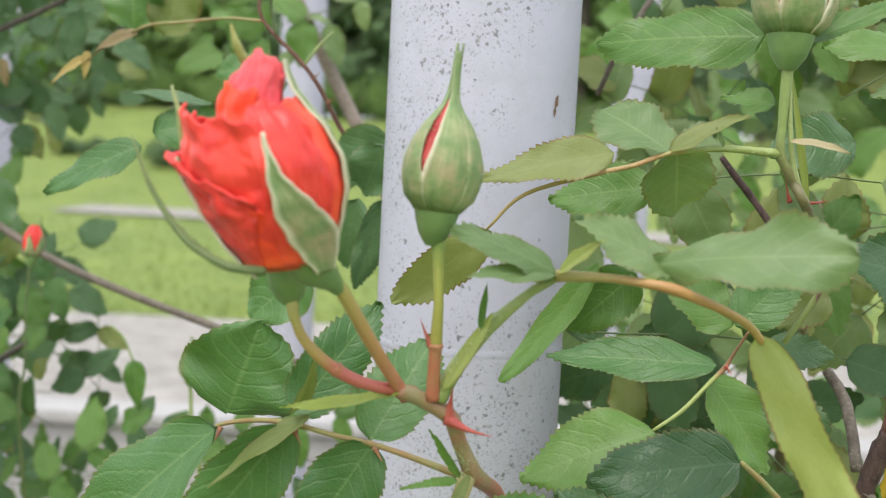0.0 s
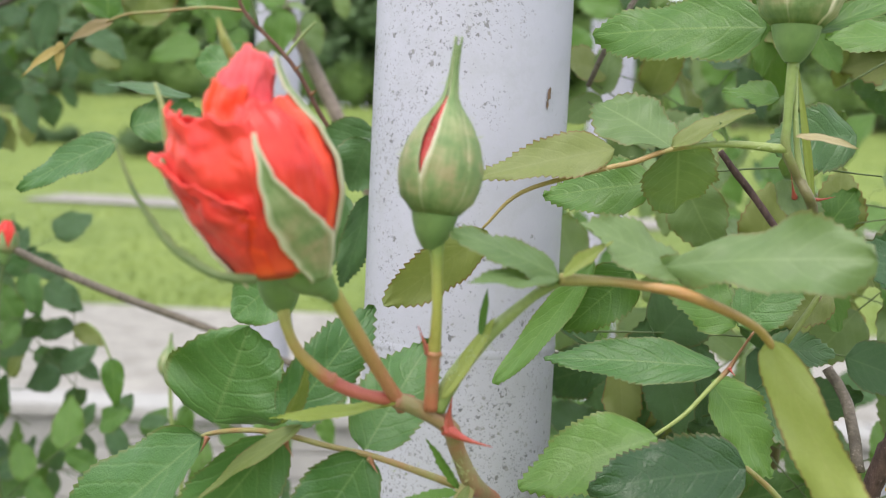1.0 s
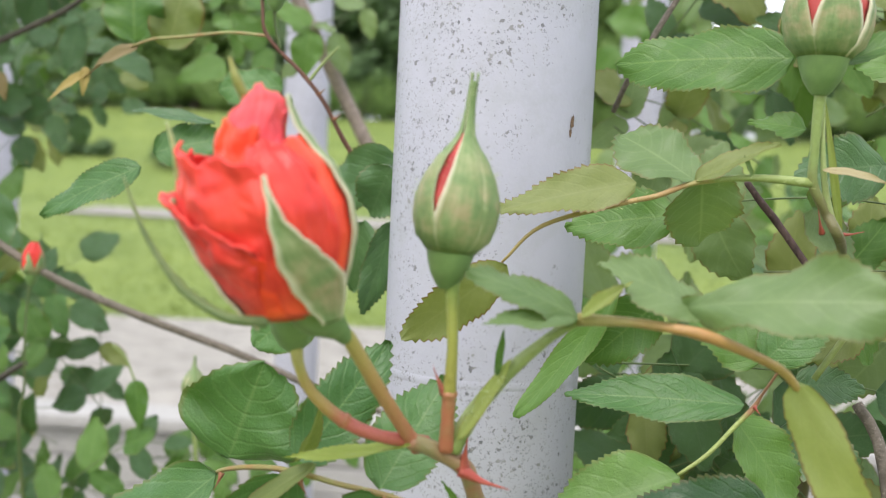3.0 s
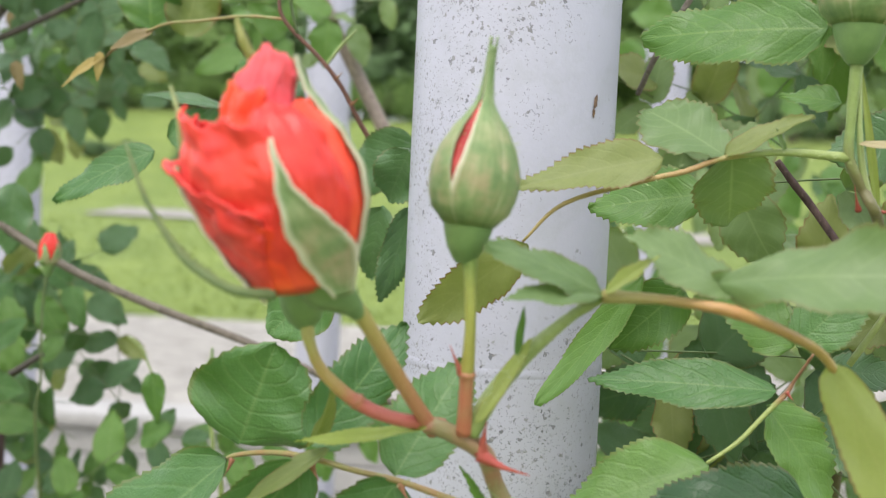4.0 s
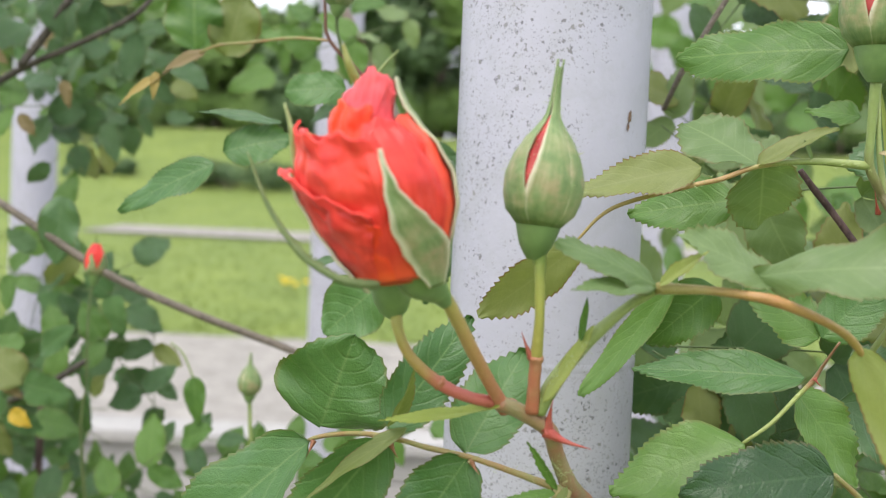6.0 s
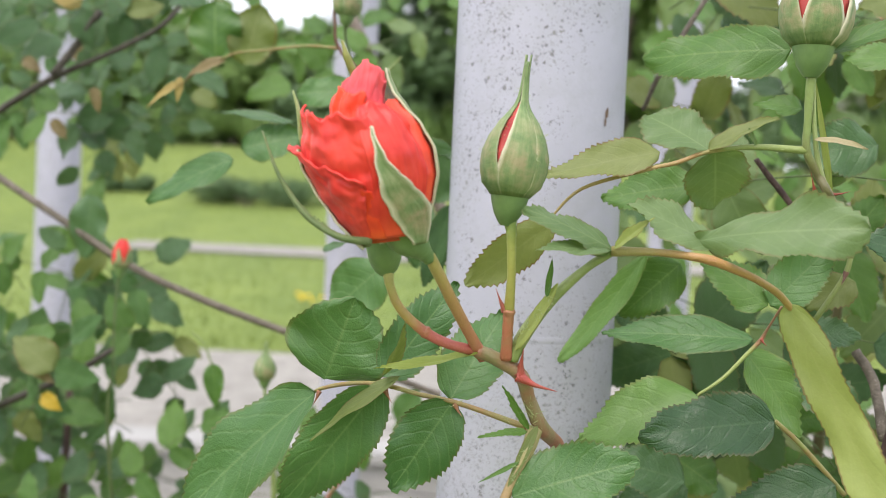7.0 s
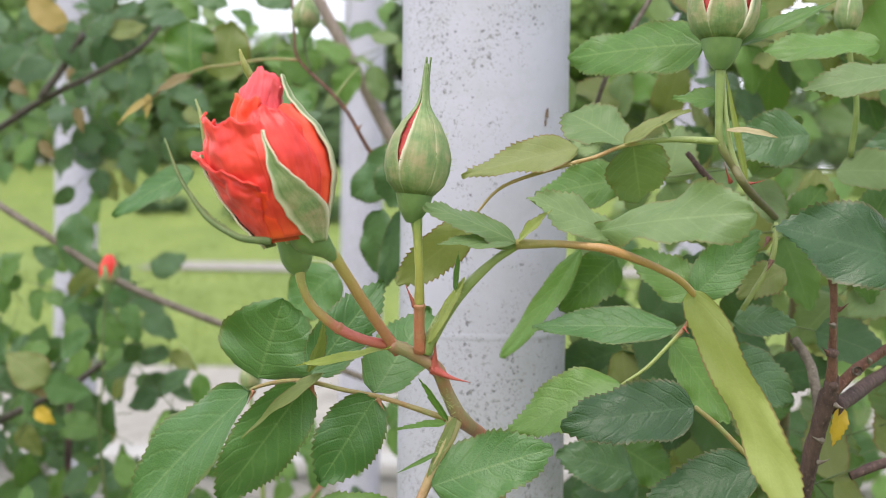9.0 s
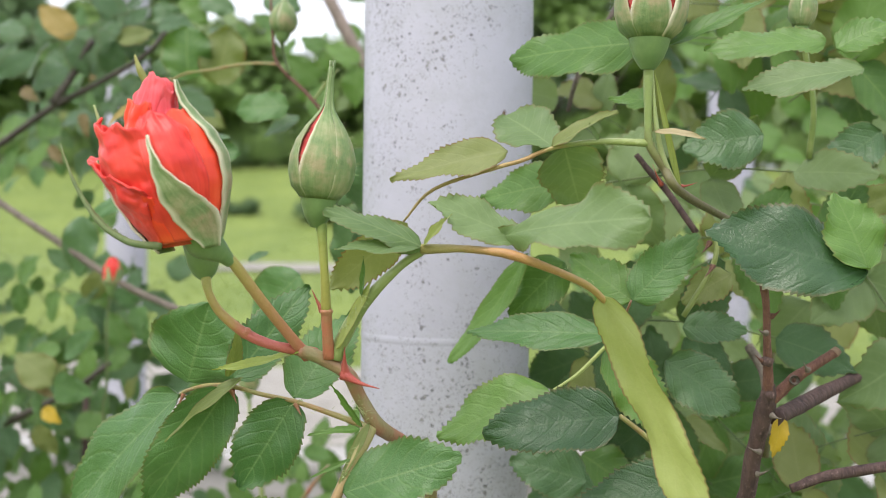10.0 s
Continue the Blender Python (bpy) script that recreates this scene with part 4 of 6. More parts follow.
leaf(rose, (0.0790, 0.0370, 1.2257), (0.0912, 0.0320, 1.2240), 0.0026, LEAF_DRY, (0, -0.6, 0.8), "dry pale bract", fold=0.4, curl=0.3, twist=0.6, saw=0.3)
thorn(shoot, (0.0812, 0.0410, 1.2119), (0.0786, 0.0370, 1.2170), 0.0005)
thorn(shoot, (0.0858, 0.0440, 1.2117), (0.0904, 0.0410, 1.2126), 0.0005)
leaf(rose, (0.0752, 0.0500, 1.2510), (0.0376, 0.0700, 1.2507), 0.0183, LEAF, (0.05, -0.93, 0.32), "broad fresh green leaflet", fold=-0.12, curl=0.12, blunt=0.75)
leaf(rose, (0.0527, 0.0400, 1.2220), (0.0381, 0.0560, 1.2327), 0.0154, LEAF_PALE, (0.1, -0.85, 0.4), "pale leaflet", fold=0.1, curl=0.1, blunt=1.1, teeth=13)
leaf(rose, (0.0525, 0.0400, 1.2218), (0.0691, 0.0360, 1.2312), 0.0057, LEAF_OLIVE, (-0.3, -0.6, 0.7), "folded olive leaflet", saw=0.5, fold=0.6, curl=0.1, teeth=13)
leaf(rose, (0.0556, 0.0460, 1.2222), (0.0599, 0.0620, 1.2065), 0.0188, LEAF_PALE, (0, -0.95, -0.1), "olive drooping leaflet", fold=0.1, curl=0.1, blunt=0.7, teeth=14)
leaf(rose, (0.0405, 0.0435, 1.2212), (0.0085, 0.0410, 1.2135), 0.0108, LEAF_OLIVE, (0.1, -0.8, 0.55), "olive leaflet with a dark toothed edge", fold=0.25, curl=0.1, blunt=0.2, teeth=15)
leaf(rose, (0.0793, 0.0500, 1.2350), (0.0672, 0.0550, 1.2367), 0.0073, LEAF, (0, -0.8, 0.6), fold=0.2, teeth=12)
leaf(rose, (0.0554, 0.0700, 1.2140), (0.0290, 0.0800, 1.2093), 0.0150, LEAF, (0.1, -0.9, 0.4), fold=0.1, curl=0.1, blunt=0.5)
rachis_g = stem(rose, [(0.0738, 0.0400, 1.1815), (0.0715, 0.0440, 1.1750), (0.0699, 0.0450, 1.1715), (0.0665, 0.0450, 1.1677), (0.0600, 0.0430, 1.1612), (0.0530, 0.0410, 1.1565)], [0.0003, 0.00035, 0.00065, 0.00055, 0.0005, 0.0004], STALK_NODE, "thin reddish and green leaf stalk", "leaf_stalk")
thorn(rachis_g, (0.0700, 0.0445, 1.1722), (0.0714, 0.0435, 1.1704), 0.0004)
leaf(rose, (0.0690, 0.0480, 1.1718), (0.0284, 0.0550, 1.1716), 0.0114, LEAF_MID, (0, -0.75, 0.65), "narrow mid-green leaflet", fold=0.15, curl=0.08, blunt=0.75, saw=0.55)
leaf(rose, (0.0445, 0.0830, 1.1925), (0.0215, 0.0900, 1.1570), 0.0085, LEAF, (-0.4, -0.8, 0.3), "narrow fresh green hanging leaflet", fold=0.2, curl=-0.22, blunt=1.3, saw=0.5)
leaf(rose, (0.0550, 0.0850, 1.1902), (0.0379, 0.0900, 1.1725), 0.0154, LEAF, (0, -0.9, 0.3), fold=0.1, curl=0.1, blunt=0.5)
leaf(rose, (0.0533, 0.0400, 1.1567), (0.0221, 0.0400, 1.1442), 0.0179, LEAF, (-0.1, -0.75, 0.65), "light green broad leaflet", fold=0.12, curl=0.15, blunt=0.7, teeth=16)
leaf(rose, (0.0708, 0.0300, 1.1529), (0.0362, 0.0270, 1.1481), 0.0180, LEAF_GLOSSY, (0.1, -0.85, 0.5), "glossy dark green leaflet", fold=0.15, curl=0.12, blunt=0.6, teeth=16)
leaf(rose, (0.0875, 0.0320, 1.1370), (0.0577, 0.0300, 1.1268), 0.0154, LEAF_GLOSSY, (0.1, -0.8, 0.6), "dark green leaflet", fold=0.15, curl=0.12, blunt=0.5, teeth=16)
leaf(rose, (0.0677, 0.0500, 1.1680), (0.0845, 0.0500, 1.1456), 0.0171, LEAF, (0.3, -0.8, 0.4), "blue-green glossy leaflet", fold=0.2, curl=0.12, blunt=0.6, teeth=15)
leaf(rose, (0.0670, 0.1500, 1.1557), (0.0395, 0.1600, 1.1435), 0.0186, LEAF_DARK, (0, -0.95, 0.1), "dark shaded leaf", fold=0.1, blunt=0.6)
stem(rose, [(0.0711, 0.0310, 1.1526), (0.0776, 0.0330, 1.1473), (0.0859, 0.0340, 1.1390), (0.0913, 0.0360, 1.1334)], [0.0006, 0.0007, 0.0007, 0.0007], STEM_RUST, "thin rusty leaf stalk", "leaf_stalk")
leaf(rose, (0.0748, 0.0550, 1.1806), (0.0922, 0.0550, 1.1995), 0.0136, LEAF_MID, (0, -0.9, 0.4), "deep green leaflet", fold=0.2, curl=0.1, blunt=0.5, teeth=15)
leaf(rose, (0.0745, 0.0560, 1.1805), (0.0571, 0.0620, 1.1930), 0.0138, LEAF, (0, -0.9, 0.4), fold=0.15, curl=0.1, blunt=0.5)
leaf(rose, (0.1319, 0.0360, 1.1901), (0.0922, 0.0350, 1.2009), 0.0226, LEAF_GLOSSY, (0.05, -0.9, 0.42), "large glossy dark green leaflet", fold=0.12, curl=0.12, blunt=0.6, teeth=18)
leaf(rose, (0.1322, 0.0360, 1.1907), (0.1246, 0.0400, 1.2106), 0.0152, LEAF, (0.2, -0.9, 0.4), fold=0.15, curl=0.1, blunt=0.6)
leaf(rose, (0.1259, 0.0600, 1.2524), (0.0936, 0.0620, 1.2514), 0.0128, LEAF, (0, -0.75, 0.65), "fresh green leaflet", fold=0.15, curl=0.1, blunt=0.6, teeth=16)
leaf(rose, (0.1336, 0.0500, 1.2434), (0.1025, 0.0520, 1.2386), 0.0118, LEAF_PALE, (0, -0.75, 0.65), "pale green leaflet", fold=0.2, curl=0.1, blunt=0.6, teeth=16)
leaf(rose, (0.1286, 0.0600, 1.2504), (0.1431, 0.0600, 1.2579), 0.0115, LEAF, (0, -0.8, 0.6), fold=0.15, blunt=0.6)
leaf(rose, (0.0820, 0.0420, 1.2483), (0.1083, 0.0420, 1.2610), 0.0071, LEAF, (-0.3, -0.7, 0.6), "narrow leaflet beside the bud", fold=0.35, curl=0.05, teeth=15)
leaf(rose, (0.1146, 0.0900, 1.2297), (0.0905, 0.0900, 1.2256), 0.0177, LEAF_DARK, (0, -0.9, 0.3), "dark shaded leaf", fold=0.1, blunt=0.7)
leaf(rose, (0.1512, 0.1000, 1.2317), (0.1350, 0.1000, 1.2189), 0.0160, LEAF_DARK, (0, -0.9, 0.3), fold=0.1, blunt=0.8)
leaf(rose, (0.0850, 0.0700, 1.1625), (0.1065, 0.0700, 1.1486), 0.0170, LEAF_DARK, (0, -0.85, 0.5), fold=0.1, blunt=0.6, teeth=15)
leaf(rose, (0.0905, 0.0800, 1.1716), (0.1095, 0.0800, 1.1714), 0.0105, LEAF_DARK, (0, -0.85, 0.5), fold=0.1, blunt=0.6)
leaf(rose, (0.1030, 0.0700, 1.1879), (0.0892, 0.0700, 1.1795), 0.0102, LEAF_OLIVE, (0, -0.85, 0.5), fold=0.2, blunt=0.6)
leaf(rose, (0.1140, 0.0500, 1.1507), (0.1124, 0.0500, 1.1394), 0.0054, LEAF_YELLOW, (0.3, -0.9, 0.1), "fallen yellow leaf caught on the cane", fold=0.3, curl=0.2, teeth=5)

for line, count, seed in (([(0.0774, 0.0380, 1.2225), (0.0526, 0.0393, 1.2213), (0.0370, 0.0410, 1.2160)], 46, 11), ([(0.0334, 0.0040, 1.1950), (0.0467, 0.0053, 1.1938), (0.0629, 0.0063, 1.1868)], 40, 12), ([(0.0078, 0.0170, 1.1501), (-0.0114, 0.0190, 1.1554), (-0.0285, 0.0210, 1.1582)], 40, 13)):
    downy(rachis_r, line, count, 0.0013, seed)

leaf(rose, (0.0629, 0.1000, 1.1197), (0.0379, 0.1000, 1.1255), 0.0169, LEAF_DARK, (0, -0.9, 0.4), fold=0.1, blunt=0.7)
leaf(rose, (0.0659, 0.1100, 1.1146), (0.0432, 0.1100, 1.1101), 0.0174, LEAF_DARK, (0, -0.8, 0.6), fold=0.1, blunt=0.7)
leaf(rose, (0.0610, 0.1200, 1.1239), (0.0786, 0.1200, 1.1127), 0.0179, LEAF, (0, -0.9, 0.4), fold=0.1, blunt=0.7)

# woody canes
old = stem(rose, [(0.11, 0.09, -0.03), (0.1, 0.09, 0.7), (0.1, 0.07, 1.06), (0.1063, 0.0550, 1.1291), (0.1079, 0.0500, 1.1441), (0.1095, 0.0460, 1.1546), (0.1099, 0.0440, 1.1601)], [0.007, 0.006, 0.004, 0.0024, 0.0022, 0.0026, 0.0014], BARK, "old purple-brown woody cane", "cane", 0.25, 3)
stem(rose, [(0.1098, 0.0450, 1.1570), (0.1085, 0.0400, 1.1709), (0.1074, 0.0360, 1.1813), (0.1061, 0.0340, 1.1883)], [0.0016, 0.001, 0.001, 0.0011], TWIG_RED, "thin purple-brown twig", "twig", 0.2, 4)
stub = stem(rose, [(0.1103, 0.0460, 1.1551), (0.1164, 0.0460, 1.1613), (0.1222, 0.0470, 1.1653), (0.1271, 0.0480, 1.1685)], [0.0016, 0.0016, 0.0013, 0.0013], TWIG_RED, "pruned woody stub", "twig", 0.15, 5)
stem(stub, [(0.1268, 0.0478, 1.1682), (0.1278, 0.0482, 1.1692)], [0.0014, 0.0012], CUT_WOOD, "reddish cut end", "cut_end", 0.1, 6)
stem(rose, [(0.1125, 0.0500, 1.1503), (0.1274, 0.0750, 1.1522), (0.1517, 0.1100, 1.1567), (0.1813, 0.1400, 1.1664)], [0.0022, 0.0022, 0.002, 0.0018], BARK, "dark brown woody branch", "branch", 0.2, 7)
knot = lathe_bm([(-0.0012, 0.0006), (-0.0008, 0.0014), (0.0004, 0.0012), (0.0005, 0.0007), (0.0002, 0.0006), (0.0002, 0.0002)], 14, 8)
knot.transform(Matrix.Translation((0.1161, 0.0430, 1.1615)) @ Matrix.Rotation(radians(80), 4, "X"))
keep_place(link_mesh("knot", knot, BARK_GREY, None, "ring scar of an old cut"), stub)
stem(rose, [(0.1169, 0.0500, 1.1316), (0.1274, 0.0520, 1.1351), (0.1471, 0.0560, 1.1381)], [0.0012, 0.0015, 0.0015], BARK, "woody lying branch", "branch", 0.25, 8)
stem(rose, [(0.0763, 0.0850, 1.2232), (0.0805, 0.0850, 1.2180), (0.0858, 0.0850, 1.2119), (0.0940, 0.0800, 1.1997)], [0.0008, 0.001, 0.001, 0.001], BARK, "dark purple twig", "twig", 0.15, 9)
stem(rose, [(0.1112, 0.0900, 1.1654), (0.1155, 0.0850, 1.1563), (0.1156, 0.0750, 1.1410)], [0.0015, 0.0016, 0.0016], BARK_GREY, "grey-brown branch", "branch", 0.2, 10)
stem(rose, [(0.0745, 0.1600, 1.2902), (0.0585, 0.1600, 1.2611), (0.0534, 0.1700, 1.2465)], [0.001, 0.001, 0.0009], BARK_GREY, "grey thorny twig", "twig", 0.15, 11)


for foot, tip in (((0.1082, 0.0470, 1.1417), (0.1044, 0.0440, 1.1436)), ((0.1106, 0.0440, 1.1520), (0.1127, 0.0410, 1.1516)), ((0.1077, 0.0370, 1.1741), (0.1050, 0.0340, 1.1754)), ((0.1197, 0.0450, 1.1640), (0.1179, 0.0420, 1.1665)), ((0.1081, 0.0500, 1.1350), (0.1108, 0.0470, 1.1370))):
    thorn(old, foot, tip, 0.0006, BARK_GREY)
for bend, spot in ((0.3, (0.1087, 0.0410, 1.1664)), (0.5, (0.1100, 0.0440, 1.1572)), (0.7, (0.1086, 0.0490, 1.1466))):
    node_ring = lathe_bm([(-0.0012, 0.0012), (-0.0004, 0.0016), (0.0005, 0.0016), (0.0012, 0.0012)], 14, 6)
    node_ring.transform(Matrix.Translation(spot) @ Matrix.Rotation(bend, 4, "Y"))
    keep_place(link_mesh("node", node_ring, BARK), old)


# ---- blooms and buds ----
def flower_pose(base, lean, tip_forward, turn=0):
    return Matrix.Translation(base) @ Matrix.Rotation(radians(lean), 4, "Y") @ Matrix.Rotation(radians(tip_forward), 4, "X") @ Matrix.Rotation(radians(turn), 4, "Z")


def sub(parent, name, bm, mat, label="", depth=0.0):
    ob = link_mesh(name, bm, mat, None, label)
    ob.parent = parent
    if depth:
        thicken(ob, depth)
    return ob


def bloom(parent, m):
    """A half-open red rose that leans over: outer petals with rolled and ruffled rims round a taller crumpled heart, five sepals."""
    MM = 0.001
    out_l = table((-3, -5.0), (0, -7.6), (2, -9.3), (6, -12.0), (12.4, -15.0), (18, -17.0), (22, -17.5), (26, -16.9), (29, -16.2), (32, -13.0), (36, -9.0), (42, -6.0))
    out_r = table((-3, 4.2), (0, 5.6), (3, 6.7), (5.3, 7.5), (8.1, 8.6), (13.2, 10.1), (18, 10.1), (23.4, 8.1), (27.8, 4.9), (31, 3.0), (34, 2.2), (42, 1.4))
    in_c = table((0, -2.0), (14, -3.6), (24, -4.3), (29, -4.0), (33, -2.6), (36, -1.7), (40, -1.0))
    in_w = table((0, 5.5), (14, 8.6), (24, 7.2), (29, 5.2), (33, 4.0), (36, 3.2), (38, 2.2), (40, 1.2))

    def place(h, a, k, more, inner):
        """A point of the outer or inner shell: h in mm, a in degrees from the front to the right, k a factor on the width, more in mm."""
        c, w = (in_c(h), in_w(h)) if inner else ((out_l(h) + out_r(h)) / 2, (out_r(h) - out_l(h)) / 2)
        w = w * k + more
        a = radians(a)
        return Vector((c + w * math.sin(a), -0.94 * w * math.cos(a), h)) * MM

    def fold(t, s, size, seed):
        v = noise.noise(Vector((1.3 * s, 2.4 * t, seed))) + 0.6 * noise.noise(Vector((2.8 * s + t, 4.6 * t - s, seed + 9)))
        crease = 0.5 - 2 * abs(noise.noise(Vector((1.9 * s + 2.2 * t, 4.4 * t - 1.6 * s, seed + 20))))
        return size * t * (v + 0.4 * crease + 0.16 * noise.noise(Vector((5 * s, 10 * t, seed + 4))) + 0.07 * noise.noise(Vector((12 * s, 22 * t, seed + 6))))

    def petal(a0, a1, foot, rim, k=1.0, mat=PETAL, label="", inner=False, n=34, m=46, left=None, right=None, lip=0.0, waves=6.0, phase=0.0, crumple=1.1, seed=1.0, lean=None):
        """A petal from angle a0 to a1: rim(s) is its height in mm, left(t) and right(t) move its side edges, lip rolls its rim outwards."""
        bm = bmesh.new()
        uv = bm.loops.layers.uv.new("UVMap")
        info, grid = {}, []
        for i in range(n + 1):
            t = i / n
            row = []
            for j in range(m + 1):
                s = 2 * j / m - 1
                lo, hi = a0 + (left(t) if left else 0.0), a1 + (right(t) if right else 0.0)
                a = lo + (hi - lo) * (s + 1) / 2
                h = foot + (rim(s) - foot) * t
                more = fold(t, s, crumple, seed) + lip * max(0.0, (t - 0.8) / 0.2) ** 2 * (0.7 + 0.5 * math.sin(waves * s + phase))
                if lean:
                    more += lean(t, s)
                v = bm.verts.new(place(h, a, k, more, inner))
                info[v] = (s, t)
                row.append(v)
            grid.append(row)
        for p, q in zip(grid, grid[1:]):
            for j in range(m):
                f = bm.faces.new((p[j], p[j + 1], q[j + 1], q[j]))
                for loop in f.loops:
                    loop[uv].uv = info[loop.vert]
        return bm, mat, label

    def curve(*pairs):
        return table(*pairs)

    core, _, _ = petal(-180, 180, 0.0, lambda s: 27.0, 0.9, inner=True, crumple=0.3, n=20)
    heart = link_mesh("bloom", core, PETAL_DEEP, None, "half-open red rose bloom")
    keep_place(heart, parent)
    heart.matrix_basis = m

    def add(bm, mat, label=""):
        return sub(heart, "petal", bm, mat, label, 0.0005)

    def wavy(base, *terms):
        return lambda s: base(s) + sum(d * math.sin(w * s + p) for d, w, p in terms)

    # heart: crumpled pink tip, orange petal in the notch, a fold over its right side
    add(*petal(-95, 70, 6, wavy(curve((-1, 33.2), (-0.5, 35.0), (-0.05, 37.6), (0.25, 37.9), (0.5, 36.4), (1, 33.0)), (0.35, 13, 0.4), (0.2, 31, 1.0)), 1.0, PETAL_PINK, "pink-red crumpled inner petal", True, n=44, m=56, seed=3.0, crumple=1.2, lip=0.7, waves=6))
    add(*petal(20, 150, 6, wavy(curve((-1, 36.0), (-0.3, 36.3), (1, 31.0)), (0.3, 9, 0.0)), 0.92, PETAL_PINK, "", True, seed=5.0, crumple=1.3))
    add(*petal(-128, 12, 6, wavy(curve((-1, 28.0), (-0.45, 31.6), (0.05, 33.0), (0.5, 31.2), (0.86, 31.6), (1, 30.5)), (0.3, 14, 1.0)), 1.16, PETAL_ORANGE, "orange-red inner petal", True, n=40, m=52, seed=7.0, crumple=1.4, lip=0.9, waves=10, phase=1.0))
    add(*petal(-2, 16, 8, lambda s: 31.4 - 1.2 * s * s, 1.26, PETAL_ORANGE, "rolled orange petal edge", True, m=10, seed=8.0, crumple=0.3))
    add(*petal(130, 262, 5, wavy(lambda s: 30.5 - 1.5 * s * s, (0.5, 7, 0.0)), 1.05, PETAL, "", True, seed=9.0))
    # outer shell: back, upper left, right, front right, lower left
    add(*petal(105, 250, 1, wavy(lambda s: 28.6 - 1.2 * abs(s), (0.6, 8, 0.5)), 0.93, PETAL, "", seed=11.0))
    add(*petal(-122, 20, 1, wavy(curve((-1, 26.5), (-0.72, 29.2), (-0.45, 29.6), (-0.28, 28.4), (-0.1, 28.6), (0.3, 27.4), (0.7, 26.6), (1, 26.2)), (0.7, 13, 0.6), (0.35, 31, 2.0)), 0.965, PETAL, "red petal with a ruffled rim", n=40, m=64, seed=2.0, crumple=2.0, lip=1.5, waves=11, phase=0.3, lean=lambda t, s: -1.1 * max(0.0, s - 0.3) * t))
    add(*petal(34, 122, 1, wavy(curve((-1, 27.5), (-0.4, 29.0), (0.2, 29.2), (1, 27.0)), (0.3, 9, 0.2)), 0.975, PETAL_ORANGE, "", seed=13.0, crumple=0.9))
    add(*petal(4, 52, 1, wavy(curve((-1, 25.6), (-0.55, 28.4), (-0.1, 29.2), (0.45, 28.6), (0.8, 26.8), (1, 24.8)), (0.25, 8, 1.2)), 0.985, PETAL, "smooth front petal with a rolled side edge", m=36, seed=15.0, crumple=1.1, left=lambda t: -6 * (1 - t), right=lambda t: 8 * (1 - t), lean=lambda t, s: 1.5 * max(0.0, (s - 0.6) / 0.4) ** 2 * t + 0.7 * math.sin(2.6 * s + 0.6) * t))
    add(*petal(-130, -10, 1, wavy(curve((-1, 19.5), (-0.62, 21.8), (-0.3, 22.4), (0.1, 19.8), (0.5, 16.6), (0.8, 14.6), (1, 12.6)), (0.4, 12, 1.4), (0.28, 29, 0.3)), 1.01, PETAL, "broad outer red petal with a curled rim", n=40, m=64, seed=1.0, crumple=1.9, left=lambda t: 14 * (1 - t), right=lambda t: -17 * (1 - t) ** 1.4 + 4 * t, lip=2.3, waves=5.0, phase=2.9, lean=lambda t, s: 1.3 * max(0.0, -s - 0.1) * t * t))
    add(*petal(-44, -2, 1, lambda s: 12.5 - 1.5 * s, 0.975, PETAL_ORANGE, "orange foot of a hidden petal", m=20, seed=17.0, crumple=0.4))

    # sepals: each lies on the shell between two side lines
    def shell_sepal(name, low, top, left_x, right_x, k, more, mat, label="", n=36, m=16, curl=None):
        bm = bmesh.new()
        uv = bm.loops.layers.uv.new("UVMap")
        info, grid = {}, []
        for i in range(n + 1):
            t = i / n
            h = low + (top - low) * t
            row = []
            for j in range(m + 1):
                s = 2 * j / m - 1
                a = left_x(h) + (right_x(h) - left_x(h)) * (s + 1) / 2
                v = bm.verts.new(place(h, a, k, more + 0.35 * s * s + 0.16 * math.sin(7 * t + 2 * s) + (curl(t, s) if curl else 0.0), False))
                info[v] = (s, t)
                row.append(v)
            grid.append(row)
        for p, q in zip(grid, grid[1:]):
            for j in range(m):
                f = bm.faces.new((p[j], p[j + 1], q[j + 1], q[j]))
                for loop in f.loops:
                    loop[uv].uv = info[loop.vert]
        return sub(heart, name, bm, mat, label, 0.0005)

    shell_sepal("sepal", -1.2, 24.0, table((-1.2, 40), (2.2, 22), (5.9, 12), (9.9, 6.0), (15.5, 7.0), (21, 12.5), (24, 14.5)), table((-1.2, 78), (2.9, 76), (5.8, 70), (8.8, 52), (11.2, 38), (14.2, 25), (17.1, 17.5), (20.4, 15.5), (24, 15.4)), 1.03, 0.55, SEPAL, "green sepal with a cream margin", n=44, m=20, curl=lambda t, s: 0.5 * max(0.0, t - 0.75))
    shell_sepal("sepal", -1.0, 36.0, table((-1, 84), (6, 78), (15, 74), (24, 74), (31, 76), (36.8, 84)), table((-1, 126), (6, 124), (15, 118), (24, 108), (31, 98), (36.8, 88)), 1.0, 0.3, SEPAL_RIM, "long sepal pressed to the petals", curl=lambda t, s: -0.5 * max(0.0, t - 0.75))
    shell_sepal("sepal", -1.0, 21.5, table((-1, -128), (8, -118), (21.5, -88)), table((-1, -56), (4, -66), (10, -78), (16, -84), (21.5, -86)), 1.0, 0.75, SEPAL, "", n=24, m=10)
    shell_sepal("sepal", -1.0, 30.0, table((-1, 148), (10, 152), (30, 176)), table((-1, 210), (10, 206), (30, 180)), 1.0, 0.6, SEPAL, "", n=20, m=10)
